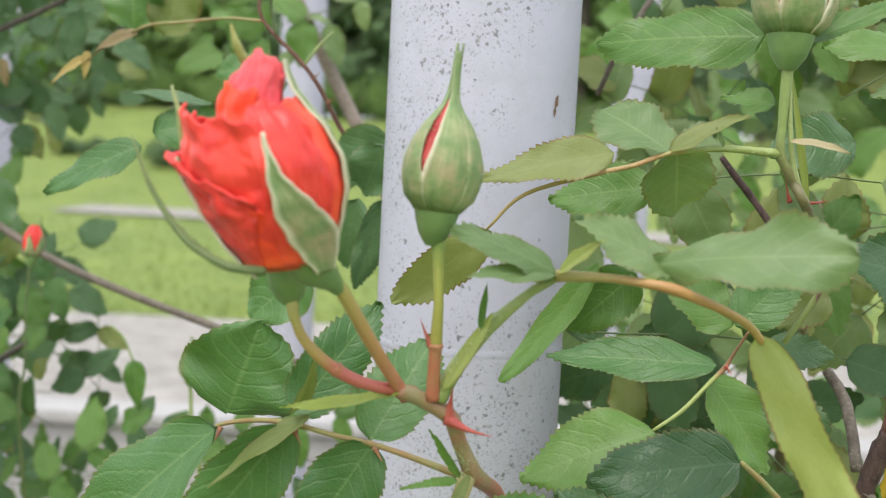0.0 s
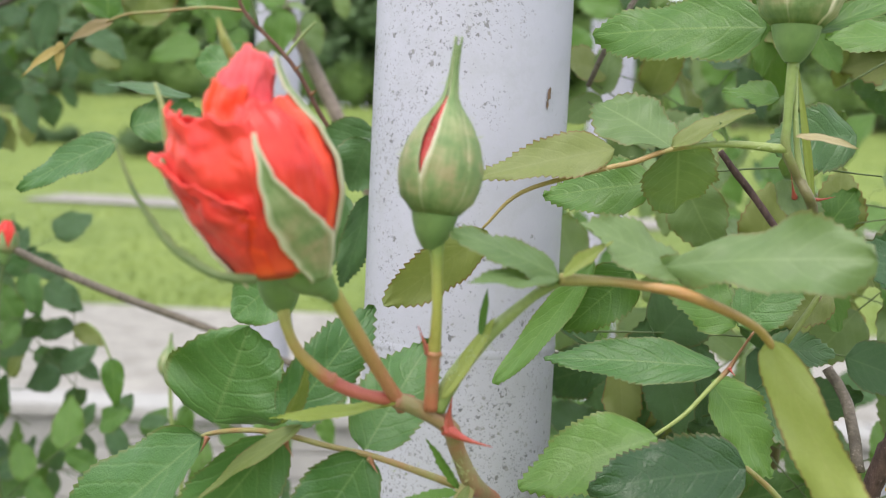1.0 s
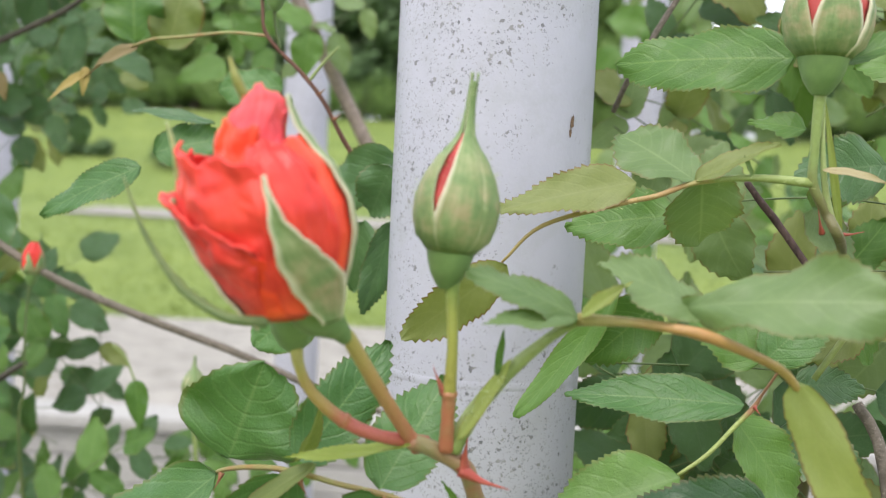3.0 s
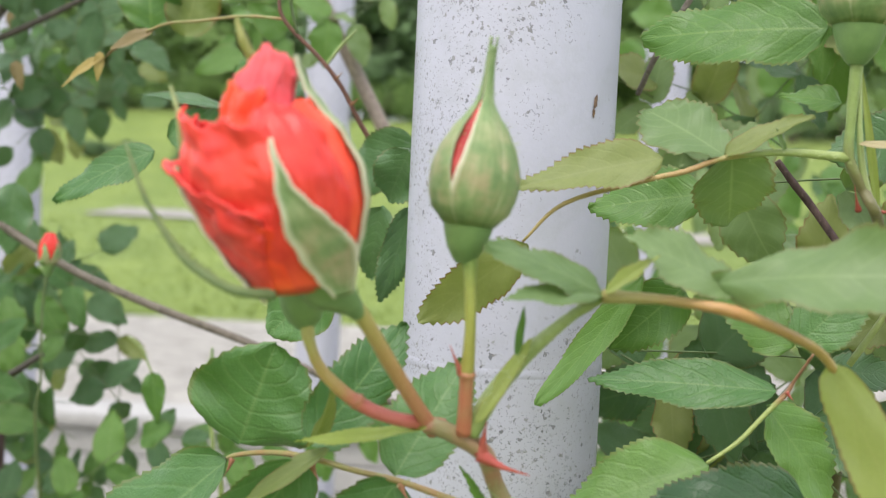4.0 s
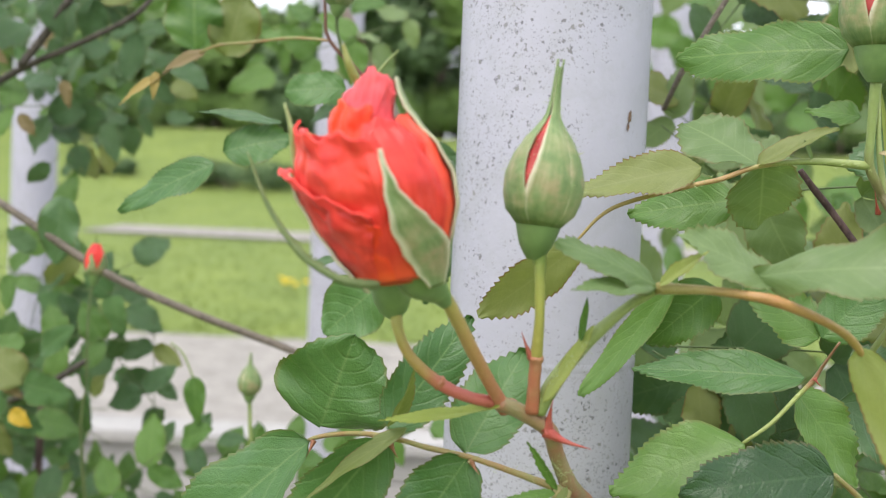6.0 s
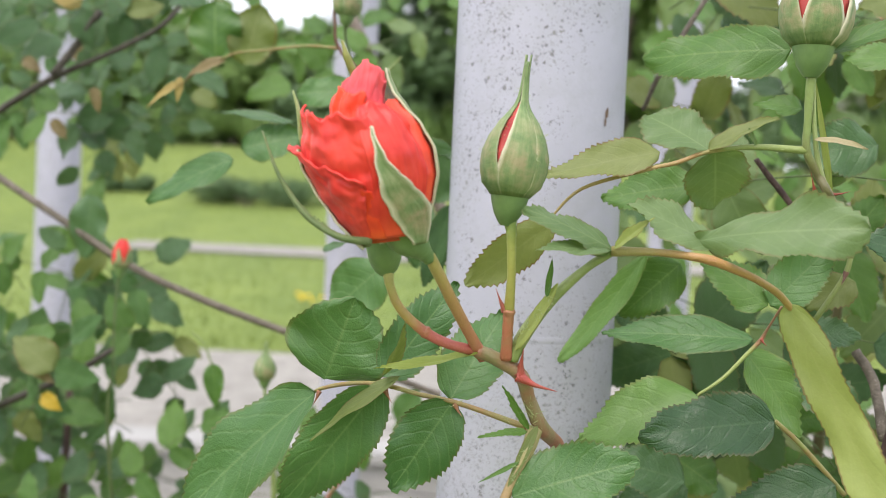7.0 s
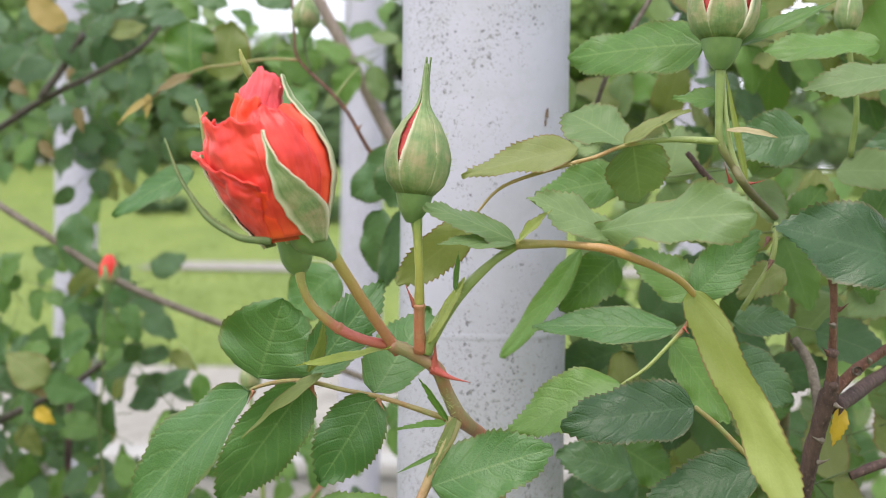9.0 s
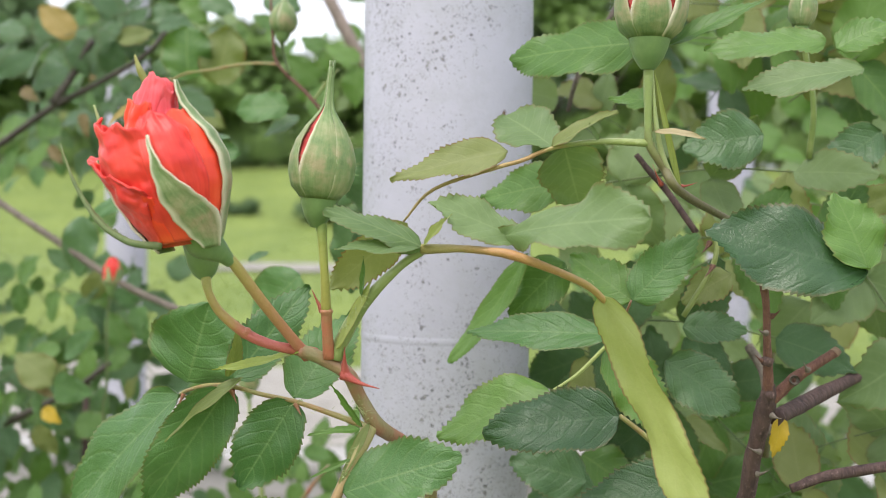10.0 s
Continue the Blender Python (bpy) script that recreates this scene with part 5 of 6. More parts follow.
    # long free sepals, bent away
    for pts, w, mat in (([(-0.005, -0.006, 0.0006), (-0.0092, -0.008, 0.0018), (-0.0123, -0.008, 0.0033), (-0.0171, -0.007, 0.0073), (-0.0203, -0.006, 0.0124), (-0.0228, -0.005, 0.0181), (-0.0247, -0.004, 0.0262)], [0.0009, 0.0008, 0.00075, 0.0007, 0.00055, 0.0004, 0.00015], SEPAL_SLIM),
                              ([(-0.0165, 0.004, 0.018), (-0.0178, 0.003, 0.0235), (-0.0176, 0.002, 0.0294), (-0.0182, 0.002, 0.034)], [0.0008, 0.0007, 0.0005, 0.0002], STEM_PALE),
                              ([(-0.0040, 0.003, 0.033), (-0.0046, 0.002, 0.0355), (-0.0057, 0.001, 0.0393), (-0.0063, 0.001, 0.0430)], [0.0006, 0.0009, 0.0008, 0.0002], STEM_OLIVE)):
        bm = tube_bm(pts, w, 10, 6)
        sub(heart, "sepal", bm, mat, "narrow curling sepal")
    cup = tube_bm([(-0.0168, -0.0124, 1.1912), (-0.0180, -0.0136, 1.1928), (-0.0197, -0.0150, 1.1944), (-0.0216, -0.0163, 1.1962), (-0.0232, -0.0170, 1.1995)], [0.00125, 0.0019, 0.0031, 0.0044, 0.0050], 24, 5)
    cup.transform(m.inverted())
    sub(heart, "receptacle", cup, RECEPTACLE)
    rnd = random.Random(77)
    fringe = bmesh.new()
    for k in range(46):
        q = rnd.random()
        a = Vector((-0.0092, -0.008, 0.0018)).lerp(Vector((-0.0203, -0.006, 0.0124)), q) + Vector((0.0006, 0, -0.0012)) * math.sin(3.1 * q)
        d = Vector((-0.6, -0.3, -0.7 + 0.9 * rnd.random())).normalized() * rnd.uniform(0.0006, 0.0017)
        w = Vector((0.00012, 0, -0.00012))
        fringe.faces.new([fringe.verts.new(v) for v in (a - w, a + w, a + d)])
    tagged(sub(heart, "fringe", fringe, SEPAL_SLIM), kind="stuff")
    return heart


def rosebud(parent, m, width, body_h, beak, gap, open_angle, label, core=None, sepals=5, cover=1.0, second=False):
    """A bud: receptacle, sepals that meet in a beak, red petals in the slit between two of them.
    cover: how far up the sepals reach."""
    R = width / 2
    prof = table((-0.001, 0.52 * R), (0.02 * body_h, 0.67 * R), (0.1 * body_h, 0.88 * R), (0.26 * body_h, 0.99 * R), (0.42 * body_h, R), (0.6 * body_h, 0.87 * R), (0.78 * body_h, 0.62 * R), (0.9 * body_h, 0.37 * R), (body_h, 0.18 * R), (body_h + 0.2 * beak, 0.115 * R), (body_h + 0.5 * beak, 0.075 * R), (body_h + beak, 0.03 * R))
    tip = 1.02 if cover >= 1 else 0.9
    core_bm = lathe_patch(lambda h, a: prof(h) * 0.93 * (1 + 0.03 * math.sin(radians(3 * a) + h * 500)), 0.0, body_h * tip, -180, 180, n=18, m=28)
    bud = link_mesh("bud", core_bm, core or PETAL_DULL, None, label)
    keep_place(bud, parent)
    bud.matrix_basis = m
    step = 360 / sepals
    swell = lambda t: min(1.0, max(0.0, (t - 0.1) / 0.4)) if second else math.sin(math.pi * min(1.0, max(0.0, (t - 0.16) / 0.62))) ** 0.8  # noqa: E731
    for k in range(sepals):
        mid = open_angle + step * (k + 0.5)
        half = step / 2 + 4
        edge = 1 if k == 0 else -1 if k == sepals - 1 else 0
        share = 1.0
        if second and k == 0:
            edge, share = 2, 2.0
        elif second and k == 1:
            edge = 1
        tall = (body_h + beak * (1.0 if k % 2 else 0.86)) * cover
        def narrow(t, edge=edge, half=half, share=share):
            w = 1.0 if t < 0.3 else max(0.12, 1 - 0.4 * (t - 0.3))
            if cover < 1:
                w = max(0.05, 1 - t ** 1.5)
            return max(0.05, w - (share * gap * swell(t) / 2 / half if edge else 0.0))
        sub(bud, "sepal", lathe_patch(lambda h, a, k=k: prof(h) * (1.0 + 0.012 * (k % 3)), -0.0003, tall, mid - half, mid + half, None, n=26, m=12,
            taper=narrow, skew=lambda t, edge=edge: (edge if edge < 2 else 0) * gap * swell(t) / 2, out=lambda t, s, k=k: 0.0001 + 0.0003 * (1 - s * s) * (1 - t) * min(1.0, 6 * t) + 0.018 * R * noise.noise(Vector((3 * s, 5 * t, k))) + (0.05 * R * (t - 0.86) * 7 * (1 if k % 2 else 0.4) if t > 0.86 else 0)), SEPAL_BUD if edge == 2 else SEPAL_SLIT if edge == 1 else SEPAL_PLAIN, "", 0.0003)
    cup = lathe_bm([(-0.35 * body_h, 0.18 * R), (-0.29 * body_h, 0.32 * R), (-0.2 * body_h, 0.46 * R), (-0.09 * body_h, 0.56 * R), (-0.01 * body_h, 0.61 * R), (0.05 * body_h, 0.67 * R)], 22, 12)
    sub(bud, "receptacle", cup, RECEPTACLE)
    rnd = random.Random(int(1e6 * width))
    hairs = bmesh.new()
    for k in range(70):
        h, a = rnd.uniform(0.25, 1.2) * body_h, radians(rnd.choice((open_angle, open_angle + step, -90, 90)) + rnd.uniform(-6, 6))
        r = prof(h) + 0.0002
        p, d = Vector((r * math.sin(a), -r * math.cos(a), h)), Vector((math.sin(a), -math.cos(a), rnd.uniform(-0.2, 0.9))).normalized()
        w = d.orthogonal().normalized() * 0.00008
        hairs.faces.new([hairs.verts.new(v) for v in (p - w, p + w, p + d * R * rnd.uniform(0.08, 0.24))])
    tagged(sub(bud, "hairs", hairs, STEM_PALE), kind="stuff")
    return bud


bloom(rose, flower_pose((-0.0237, -0.0170, 1.1956), -9.5, 4))
rosebud(rose, flower_pose((0.0001, 0.0000, 1.2066), 5, 0), 0.0146, 0.0205, 0.0115, 12, -30, "closed green bud showing a slit of red")
rosebud(rose, flower_pose((0.0773, 0.0364, 1.2494), 2, 0), 0.0178, 0.0235, 0.008, 21, -38, "opening bud with red between green sepals", second=True)
cup = lathe_bm([(-0.005, 0.0013), (-0.0038, 0.0026), (-0.0015, 0.0037), (0.001, 0.004), (0.005, 0.0045), (0.009, 0.004), (0.012, 0.001)], 22, 14)
cup.transform(flower_pose((-0.0278, -0.0010, 1.1918), -8, 0))
keep_place(link_mesh("receptacle", cup, RECEPTACLE, None, "green base of a bloom hidden behind"), rose)


# ---- the rose behind on the far posts ----
back = thing("climbing_rose", (-0.2, 0.5, 0.0), "climbing rose with small buds against white posts", "rose bush")
stem(back, [(-0.2, 0.5, -0.03), (-0.32, 0.42, 0.6), (-0.33, 0.36, 1.0), (-0.2944, 0.3200, 1.1211), (-0.2797, 0.3100, 1.2215), (-0.2664, 0.3060, 1.2135), (-0.2268, 0.3000, 1.1911), (-0.1887, 0.3000, 1.1684), (-0.1479, 0.3000, 1.1520), (-0.1013, 0.3000, 1.1367), (-0.0610, 0.3000, 1.1214), (0.0003, 0.3000, 1.1019)], [0.006, 0.006, 0.005, 0.003, 0.002, 0.002, 0.002, 0.0019, 0.0019, 0.0019, 0.0018, 0.0015], BARK_GREY, "bare grey-brown arching cane", "cane", 0.12, 21)
stem(back, [(-0.2, 0.5, -0.02), (-0.19, 0.4, 0.7), (-0.2, 0.31, 1.05), (-0.1976, 0.3000, 1.1159), (-0.1978, 0.3000, 1.1466), (-0.1955, 0.3000, 1.1687)], [0.003, 0.002, 0.0009, 0.0006, 0.0006, 0.001], STALK_DIM, "thin green flowering shoot", "cane", 0.1, 22)
rosebud(back, flower_pose((-0.1955, 0.3000, 1.1681), 3, 0), 0.0105, 0.0165, 0.001, 20, -40, "small red bud opening", PETAL, cover=0.6)
stem(back, [(-0.3066, 0.3600, 1.0713), (-0.2633, 0.3400, 1.0906), (-0.2296, 0.3300, 1.1070), (-0.2016, 0.3100, 1.1237)], [0.0025, 0.0022, 0.002, 0.0015], BARK_DARK, "dark cane low behind", "cane", 0.15, 23)
stem(back, [(-0.3003, 0.3500, 1.2430), (-0.2603, 0.3500, 1.2695), (-0.2233, 0.3400, 1.2842), (-0.1909, 0.3300, 1.2981), (-0.1784, 0.3300, 1.3112)], [0.0022, 0.002, 0.0016, 0.0014, 0.0012], BARK_DARK, "dark brown cane", "cane", 0.15, 24)
stem(back, [(-0.2528, 0.3400, 1.2717), (-0.2401, 0.3400, 1.2884), (-0.2230, 0.3300, 1.3065)], [0.0022, 0.0022, 0.002], BARK_DARK, "pruned dark brown stub", "twig", 0.2, 25)
stem(back, [(0.03, 0.56, -0.02), (0.025, 0.52, 0.8), (0.0030, 0.4800, 1.1200), (-0.0280, 0.4600, 1.1900), (-0.0500, 0.4500, 1.2360), (-0.0940, 0.4500, 1.3180), (-0.1300, 0.4500, 1.3850), (-0.1500, 0.4500, 1.4200)], [0.006, 0.0055, 0.005, 0.0045, 0.0043, 0.0041, 0.004, 0.0038], BARK_PALE, "thick pale brown cane", "cane", 0.12, 26)
upper = stem(back, [(0.0050, 0.2200, 1.1000), (-0.0120, 0.2100, 1.2020), (-0.0360, 0.1950, 1.2270), (-0.0478, 0.1900, 1.2465), (-0.0558, 0.1900, 1.2560), (-0.0690, 0.1900, 1.2690), (-0.0712, 0.1900, 1.2800), (-0.0730, 0.1900, 1.3050)], [0.0012, 0.001, 0.0009, 0.0008, 0.0008, 0.0007, 0.0006, 0.0005], TWIG_RED, "thin dark red twig with thorns", "twig", 0.1, 27)
stem(back, [(0.0050, 0.2200, 1.1000), (0.0050, 0.2600, 0.6000), (0.0100, 0.3000, 0.0200)], [0.0012, 0.0018, 0.0025], BARK, "", "twig", 0.1, 28)
stem(back, [(-0.0688, 0.1900, 1.2690), (-0.0840, 0.1950, 1.2702), (-0.1020, 0.2000, 1.2685), (-0.1130, 0.2000, 1.2672), (-0.1210, 0.2000, 1.2640)], [0.0006, 0.0006, 0.0006, 0.0005, 0.0004], STEM_RUST, "thin rusty leaf stalk", "leaf_stalk", 0.1, 29)
stem(back, [(-0.0535, 0.1900, 1.2535), (-0.0480, 0.1900, 1.2610), (-0.0430, 0.1900, 1.2665)], [0.0006, 0.0006, 0.0004], STEM_GREEN, "", "leaf_stalk", 0.1, 30)
thorn(upper, (-0.0500, 0.1900, 1.2490), (-0.0470, 0.1870, 1.2512), 0.0007, THORN_BROWN)
thorn(upper, (-0.0440, 0.1910, 1.2405), (-0.0412, 0.1880, 1.2425), 0.0007, THORN_BROWN)

leaf(back, (-0.1015, 0.1500, 1.2200), (-0.1355, 0.1520, 1.2030), 0.0132, LEAF_MID, (0, -0.85, 0.5), "mid-green leaf behind the bloom", fold=0.1, blunt=0.5)
leaf(back, (-0.0820, 0.1700, 1.2360), (-0.1140, 0.1700, 1.2405), 0.0058, LEAF_DARK, (0, -0.6, 0.8), fold=0.2)
leaf(back, (-0.1030, 0.1700, 1.2250), (-0.0790, 0.1700, 1.2315), 0.0160, LEAF_MID, (0, -0.9, 0.4), fold=0.1, blunt=0.8)
leaf(back, (-0.1435, 0.2770, 1.2753), (-0.1452, 0.2770, 1.3040), 0.0274, LEAF, (0, -0.95, 0.1), "round fresh green leaf", fold=0.1, blunt=1.0)
leaf(back, (-0.1295, 0.2800, 1.2734), (-0.1225, 0.2800, 1.3037), 0.0243, LEAF_OLIVE, (0.2, -0.9, 0.1), "olive leaf underside", fold=0.2, blunt=0.6)
leaf(back, (-0.1185, 0.2000, 1.2648), (-0.1410, 0.2000, 1.2520), 0.0062, LEAF_BROWN, (0, -0.7, 0.6), "dry curled bronze leaf", fold=0.6, curl=0.25, twist=0.8)
leaf(back, (-0.1370, 0.2000, 1.2545), (-0.1525, 0.2000, 1.2430), 0.0036, LEAF_STRAW, (0, -0.8, 0.5), "withered straw-coloured leaf", fold=0.4, curl=0.2)
leaf(back, (-0.1375, 0.2000, 1.2560), (-0.1385, 0.2000, 1.2450), 0.0036, LEAF_STRAW, (0.2, -0.9, 0.1), "yellowing hanging leaf", fold=0.3)
leaf(back, (-0.2120, 0.2990, 1.2055), (-0.2145, 0.2990, 1.1718), 0.0186, LEAF_DARK, (0.2, -0.95, 0.1), "dark oval leaf", fold=0.1, blunt=0.9)
leaf(back, (-0.0414, 0.1300, 1.1828), (-0.0590, 0.1300, 1.1660), 0.0200, LEAF_MID, (0, -0.95, 0.2), "rounded leaf behind the stalks", fold=0.1, blunt=1.0, saw=0.2)
leaf(back, (-0.0610, 0.1800, 1.2505), (-0.0840, 0.1800, 1.2490), 0.0155, LEAF_MID, (0, -0.9, 0.3), fold=0.1, blunt=0.9)
leaf(back, (-0.0590, 0.1900, 1.2470), (-0.0760, 0.1900, 1.2390), 0.0080, LEAF_DARK, (0, -0.7, 0.6), fold=0.2, blunt=0.7)
leaf(back, (-0.0190, 0.1600, 1.2270), (-0.0440, 0.1720, 1.2110), 0.0205, LEAF_DARK, (0, -0.95, 0.2), "dark leaf beside the post", fold=0.1, blunt=0.7)
leaf(back, (-0.0185, 0.1500, 1.2061), (-0.0272, 0.1500, 1.1748), 0.0116, LEAF_DARK, (0.3, -0.9, 0.2), "dark leaf beside the post", fold=0.15, blunt=0.6)
leaf(back, (-0.0284, 0.1500, 1.2056), (-0.0320, 0.1600, 1.1811), 0.0145, LEAF_DARK, (-0.2, -0.9, 0.2), fold=0.15, blunt=0.6)
leaf(back, (-0.0201, 0.1500, 1.2240), (-0.0274, 0.1600, 1.2065), 0.0163, LEAF_DARK, (0, -0.9, 0.3), fold=0.15, blunt=0.6)
leaf(back, (-0.0644, 0.1400, 1.1873), (-0.0559, 0.1400, 1.1909), 0.0038, LEAF_DARK, (0, -0.7, 0.6), fold=0.3)
leaf(back, (-0.1451, 0.3000, 1.1201), (-0.1420, 0.3000, 1.0958), 0.0102, LEAF, (0.2, -0.9, 0.1), "small hanging leaf", fold=0.2)
stem(back, [(-0.1451, 0.3000, 1.1195), (-0.1502, 0.3000, 1.1306), (-0.1566, 0.3000, 1.1363)], [0.0005, 0.0005, 0.0005], STEM_GREEN, "", "leaf_stalk", 0.0, 33)
rosebud(back, flower_pose((-0.1172, 0.3000, 1.1133), 0, 0), 0.0108, 0.014, 0.006, 2, -30, "small closed green bud", RECEPTACLE)
stem(back, [(-0.2, 0.5, 0.0), (-0.12, 0.35, 0.8), (-0.1116, 0.3100, 1.0380), (-0.1151, 0.3000, 1.0835), (-0.1171, 0.3000, 1.1115)], [0.003, 0.002, 0.0015, 0.001, 0.001], STEM_GREEN, "", "cane", 0.1, 31)
rosebud(back, flower_pose((-0.0660, 0.1870, 1.2820), 2, 0), 0.0110, 0.0130, 0.0045, 3, -10, "small closed green bud", RECEPTACLE)
stem(back, [(-0.0660, 0.1870, 1.2813), (-0.0664, 0.1890, 1.2740), (-0.0640, 0.1900, 1.2640)], [0.0008, 0.0006, 0.0006], STALK_DIM, "", "stalk", 0.1, 32)


leaf(back, (-0.1968, 0.3600, 1.3352), (-0.1837, 0.3600, 1.3165), 0.0171, LEAF_DARK, (0.1, -0.9, 0.3), fold=0.15, blunt=0.7)
leaf(back, (-0.1873, 0.3700, 1.3388), (-0.1692, 0.3700, 1.3245), 0.0161, LEAF, (-0.1, -0.9, 0.3), fold=0.15, blunt=0.7)
leaf(back, (-0.1742, 0.3700, 1.3394), (-0.1513, 0.3700, 1.3312), 0.0154, LEAF_DARK, (0, -0.9, 0.3), fold=0.15, blunt=0.7)
leaf(back, (-0.2064, 0.3800, 1.3129), (-0.1841, 0.3800, 1.3053), 0.0170, LEAF, (0, -0.9, 0.3), fold=0.15, blunt=0.7)
leaf(back, (-0.1375, 0.3800, 1.3415), (-0.1138, 0.3800, 1.3340), 0.0170, LEAF_DARK, (0, -0.9, 0.3), fold=0.15, blunt=0.7)
leaf(back, (-0.2119, 0.3800, 1.3301), (-0.1994, 0.3800, 1.3156), 0.0136, LEAF_DARK, (0, -0.9, 0.3), fold=0.15, blunt=0.7)
leaf(back, (-0.1974, 0.4000, 1.3180), (-0.1785, 0.4000, 1.3166), 0.0154, LEAF, (0, -0.9, 0.3), fold=0.15, blunt=0.7)

# small withered and yellow leaves, a twig low down
leaf(back, (-0.2355, 0.3000, 1.0991), (-0.2245, 0.3000, 1.0911), 0.0078, LEAF_YELLOW, (0, -0.9, 0.3), "yellow leaf", fold=0.2)
leaf(back, (-0.2404, 0.3000, 1.1137), (-0.2294, 0.3000, 1.1056), 0.0066, LEAF_BROWN, (0, -0.9, 0.3), "withered bronze leaf", fold=0.3)
leaf(back, (-0.2132, 0.3000, 1.2617), (-0.2102, 0.3000, 1.2481), 0.0060, LEAF_BROWN, (0.2, -0.9, 0.1), "withered bronze leaf", fold=0.4)
leaf(back, (-0.2607, 0.3200, 1.2781), (-0.2501, 0.3200, 1.2709), 0.0069, LEAF_BROWN, (0, -0.9, 0.3), "withered bronze leaf", fold=0.3)
leaf(back, (-0.2434, 0.3200, 1.2457), (-0.2350, 0.3200, 1.2350), 0.0069, LEAF_BROWN, (0, -0.9, 0.3), "withered bronze leaf", fold=0.3)
stem(back, [(-0.0818, 0.2600, 1.0535), (-0.0718, 0.2500, 1.0708), (-0.0580, 0.2400, 1.0882)], [0.0012, 0.0011, 0.0008], STEM_RED, "thin reddish twig", "twig", 0.1, 40)
rosebud(rose, flower_pose((0.1240, 0.0850, 1.2616), 4, 0), 0.0075, 0.0135, 0.005, 4, -20, "small closed green bud", RECEPTACLE)
stem(rose, [(0.1240, 0.0850, 1.2608), (0.1264, 0.0880, 1.2512), (0.1290, 0.0900, 1.2379), (0.1289, 0.0950, 1.2229)], [0.001, 0.0009, 0.0009, 0.001], STEM_GREEN, "", "stalk", 0.1, 41)
for foot, tip in (((0.0968, 0.0600, 1.1905), (0.0939, 0.0550, 1.1872)), ((0.0958, 0.0600, 1.1968), (0.0930, 0.0560, 1.1937)), ((0.1089, 0.0370, 1.1784), (0.1107, 0.0340, 1.1804)), ((0.1079, 0.0410, 1.1664), (0.1051, 0.0380, 1.1684))):
    thorn(old, foot, tip, 0.0006, TWIG_RED)
stem(rose, [(0.0892, 0.0620, 1.1760), (0.0968, 0.0600, 1.1905), (0.0979, 0.0600, 1.2015)], [0.0008, 0.0008, 0.0006], STEM_GREEN, "", "leaf_stalk", 0.1, 42)


def thicket(parent, count, t_box, depth, sizes, mats, seed, droop=0.4, gap=(), odd=()):
    """Leaves in threes and fives on thin stalks, scattered through a slab of air."""
    rnd = random.Random(seed)
    (x0, z0), (x1, z1) = t_box
    made = 0
    while made < count:
        y = rnd.uniform(*depth)
        k = (y + 0.25) / (depth[0] + 0.25)
        px, pz = rnd.uniform(x0, x1), rnd.uniform(z0, z1)
        if any(math.hypot(px - q[0], pz - q[1]) < r for q, r in gap):
            continue
        c = Vector((px * k, y, 1.2 + (pz - 1.2) * k))
        a = rnd.uniform(0, 6.28)
        d = Vector((math.cos(a), rnd.uniform(-0.4, 0.4), 0.6 * math.sin(a) - 0.2)).normalized()
        s = rnd.uniform(*sizes)
        end = c + d * s * 2.1
        stem(parent, [c - d * s * 0.8, c.lerp(end, 0.5) + Vector((0, 0, 0.003)), end], [0.00035, 0.0003, 0.00025], STALK_DIM, "", "leaf_stalk", 0.0, made, 6)
        mat = rnd.choice(mats)
        side = d.cross(Vector((0, -1, 0.2))).normalized()
        for f, way in ((1.0, d), (0.55, side), (0.55, -side), (0.05, side), (0.05, -side)):
            b = c.lerp(end, f)
            dirn = (way + 0.45 * d + Vector((rnd.uniform(-0.3, 0.3), rnd.uniform(-0.5, 0.5), rnd.uniform(-droop, 0.15)))).normalized()
            tint = rnd.choice(odd) if odd and rnd.random() < 0.07 else mat
            filler_leaf(parent, b, b + dirn * s * rnd.uniform(0.8, 1.2), tint, (rnd.uniform(-0.6, 0.6), -0.8, rnd.uniform(-0.1, 0.9)), rnd.randrange(7))
            made += 1


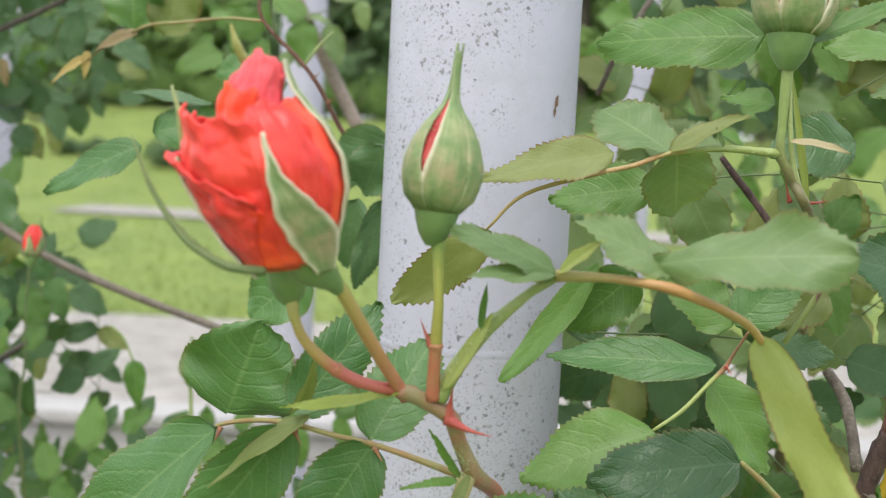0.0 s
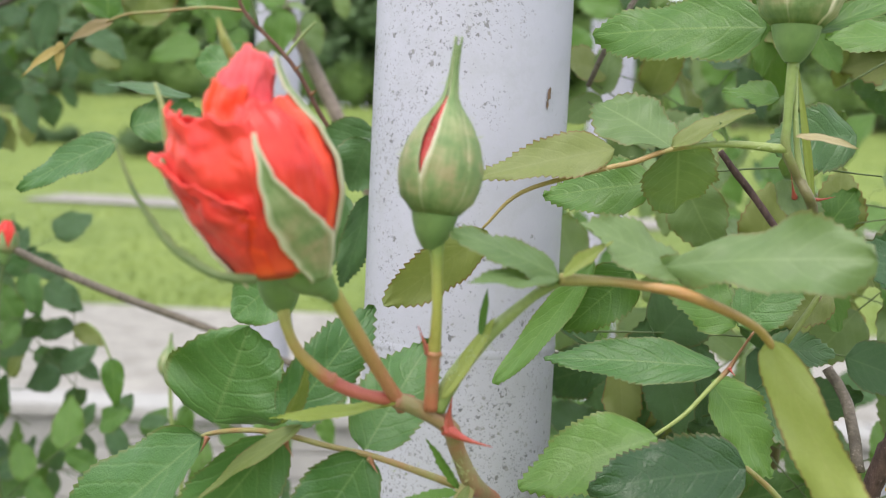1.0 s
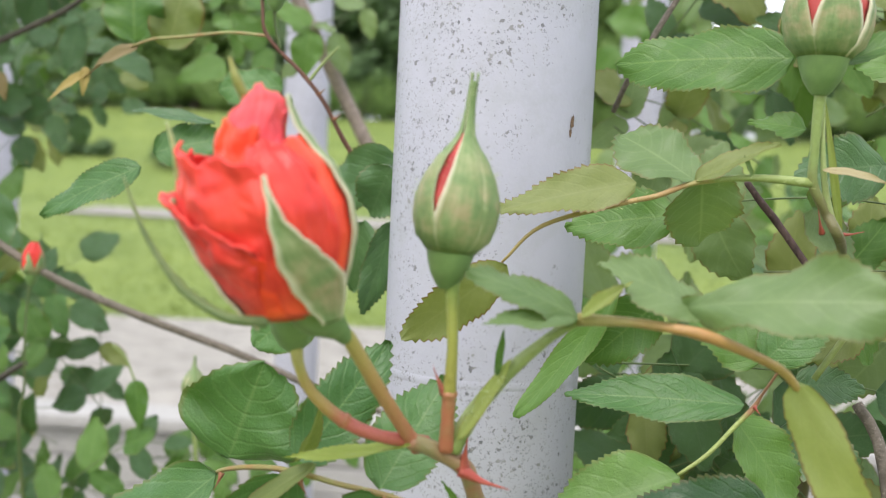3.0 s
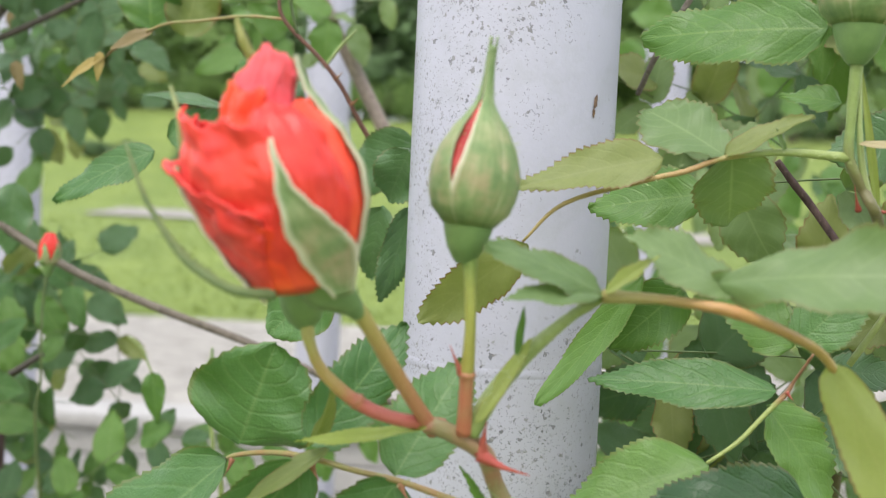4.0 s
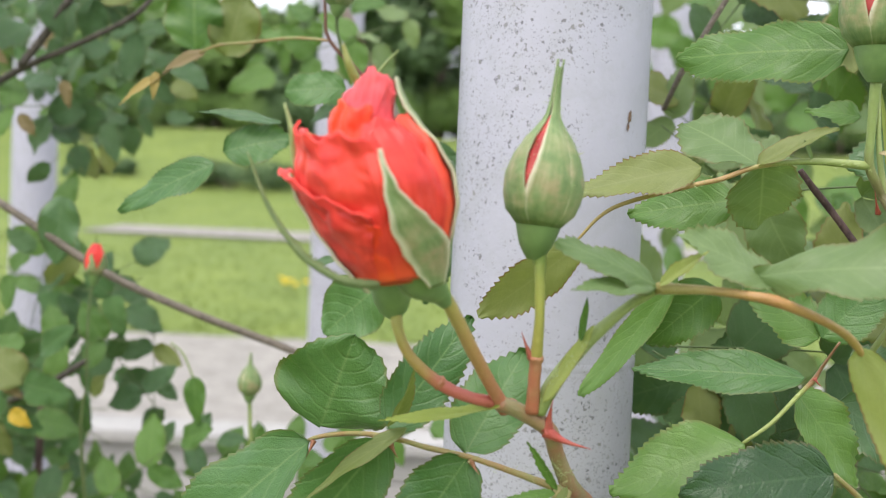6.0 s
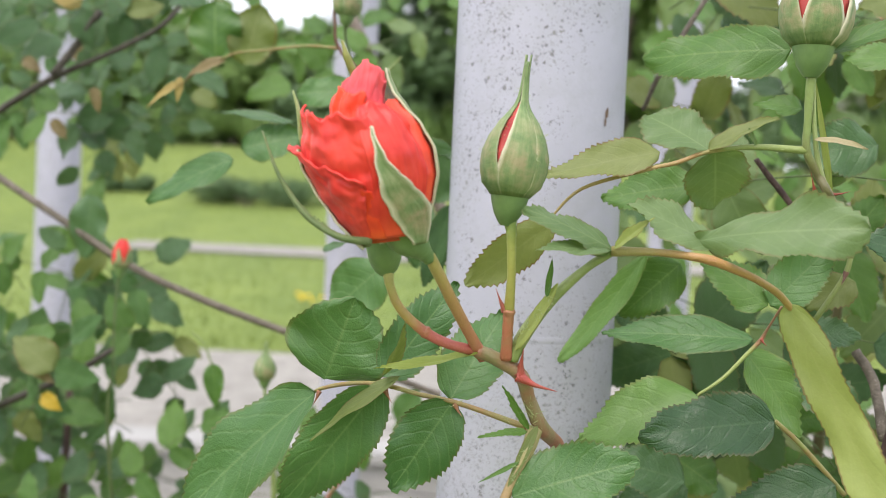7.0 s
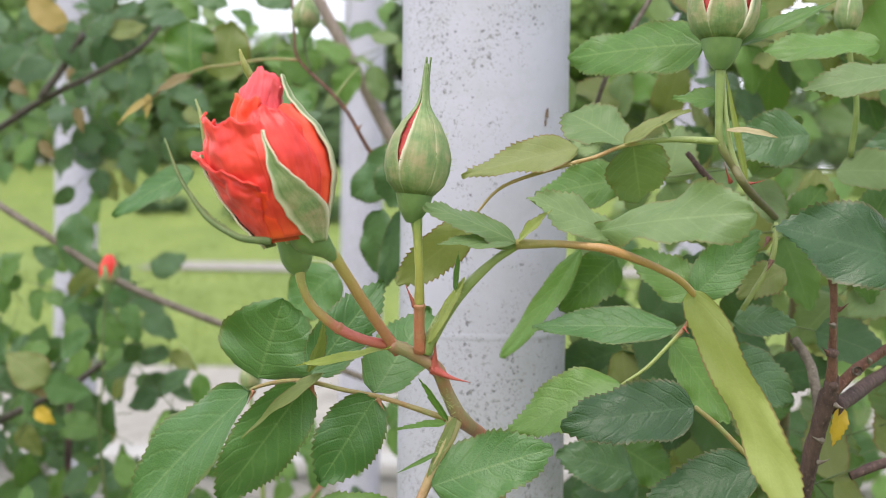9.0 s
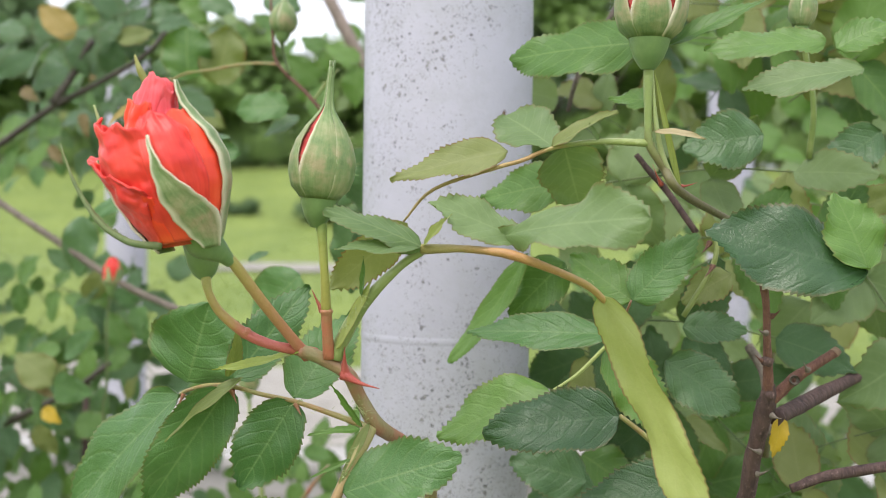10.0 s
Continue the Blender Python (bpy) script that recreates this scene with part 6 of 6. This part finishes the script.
thicket(back, 175, ((-0.285, 1.238), (-0.19, 1.323)), (0.33, 0.6), (0.016, 0.026), [LEAF, LEAF_MID, LEAF_DARK, LEAF_DARK, LEAF_DARK], 1, odd=[LEAF_OLIVE, LEAF_BROWN, LEAF_STRAW])
thicket(back, 42, ((-0.180, 1.290), (-0.047, 1.351)), (0.4, 0.6), (0.018, 0.028), [LEAF, LEAF_PALE], 3)
low = thing("rose_shrub", (-0.3, 0.45, 0.0), "leafy rose shrub growing below the bare cane", "rose bush")
stem(low, [(-0.3, 0.45, -0.03), (-0.28, 0.42, 0.6), (-0.26, 0.4, 1.1)], [0.006, 0.005, 0.002], BARK, "", "cane", 0.1, 52)
thicket(low, 290, ((-0.280, 1.027), (-0.158, 1.177)), (0.3, 0.5), (0.016, 0.026), [LEAF, LEAF_DARK, LEAF_MID, LEAF], 2, odd=[LEAF_OLIVE, LEAF_DARK])
thicket(low, 40, ((-0.149, 1.029), (-0.030, 1.106)), (0.3, 0.5), (0.016, 0.026), [LEAF, LEAF_DARK], 7)
thicket(rose, 85, ((0.047, 1.110), (0.165, 1.175)), (0.1, 0.24), (0.019, 0.032), [LEAF, LEAF, LEAF_DARK, LEAF_PALE, LEAF_OLIVE], 4, gap=[((0.128, 1.161), 0.0252)])
thicket(rose, 110, ((0.059, 1.172), (0.166, 1.285)), (0.11, 0.24), (0.019, 0.033), [LEAF, LEAF, LEAF_DARK, LEAF_PALE, LEAF_OLIVE], 5, gap=[((0.130, 1.160), 0.0259), ((0.138, 1.270), 0.008), ((0.098, 1.220), 0.0130), ((0.069, 1.249), 0.0125)])
hedge = thing("rose_hedge", (0.9, 0.9, 0.0), "dense leafy rose hedge behind the posts", "rose bush")
stem(hedge, [(0.9, 0.9, -0.03), (0.85, 0.85, 0.7), (0.7, 0.8, 1.5)], [0.008, 0.006, 0.003], BARK, "", "cane", 0.1, 50)
stem(hedge, [(0.9, 0.9, -0.03), (0.6, 0.8, 0.7), (0.5, 0.78, 1.3)], [0.008, 0.006, 0.003], BARK, "", "cane", 0.1, 51)
thicket(hedge, 240, ((0.080, 0.994), (0.297, 1.385)), (0.55, 0.95), (0.03, 0.045), [LEAF, LEAF, LEAF_PALE, LEAF_PALE, LEAF_DARK], 6, gap=[((0.214, 1.110), 0.0522), ((0.278, 1.361), 0.0346), ((0.256, 1.238), 0.0281), ((0.137, 1.285), 0.05)])
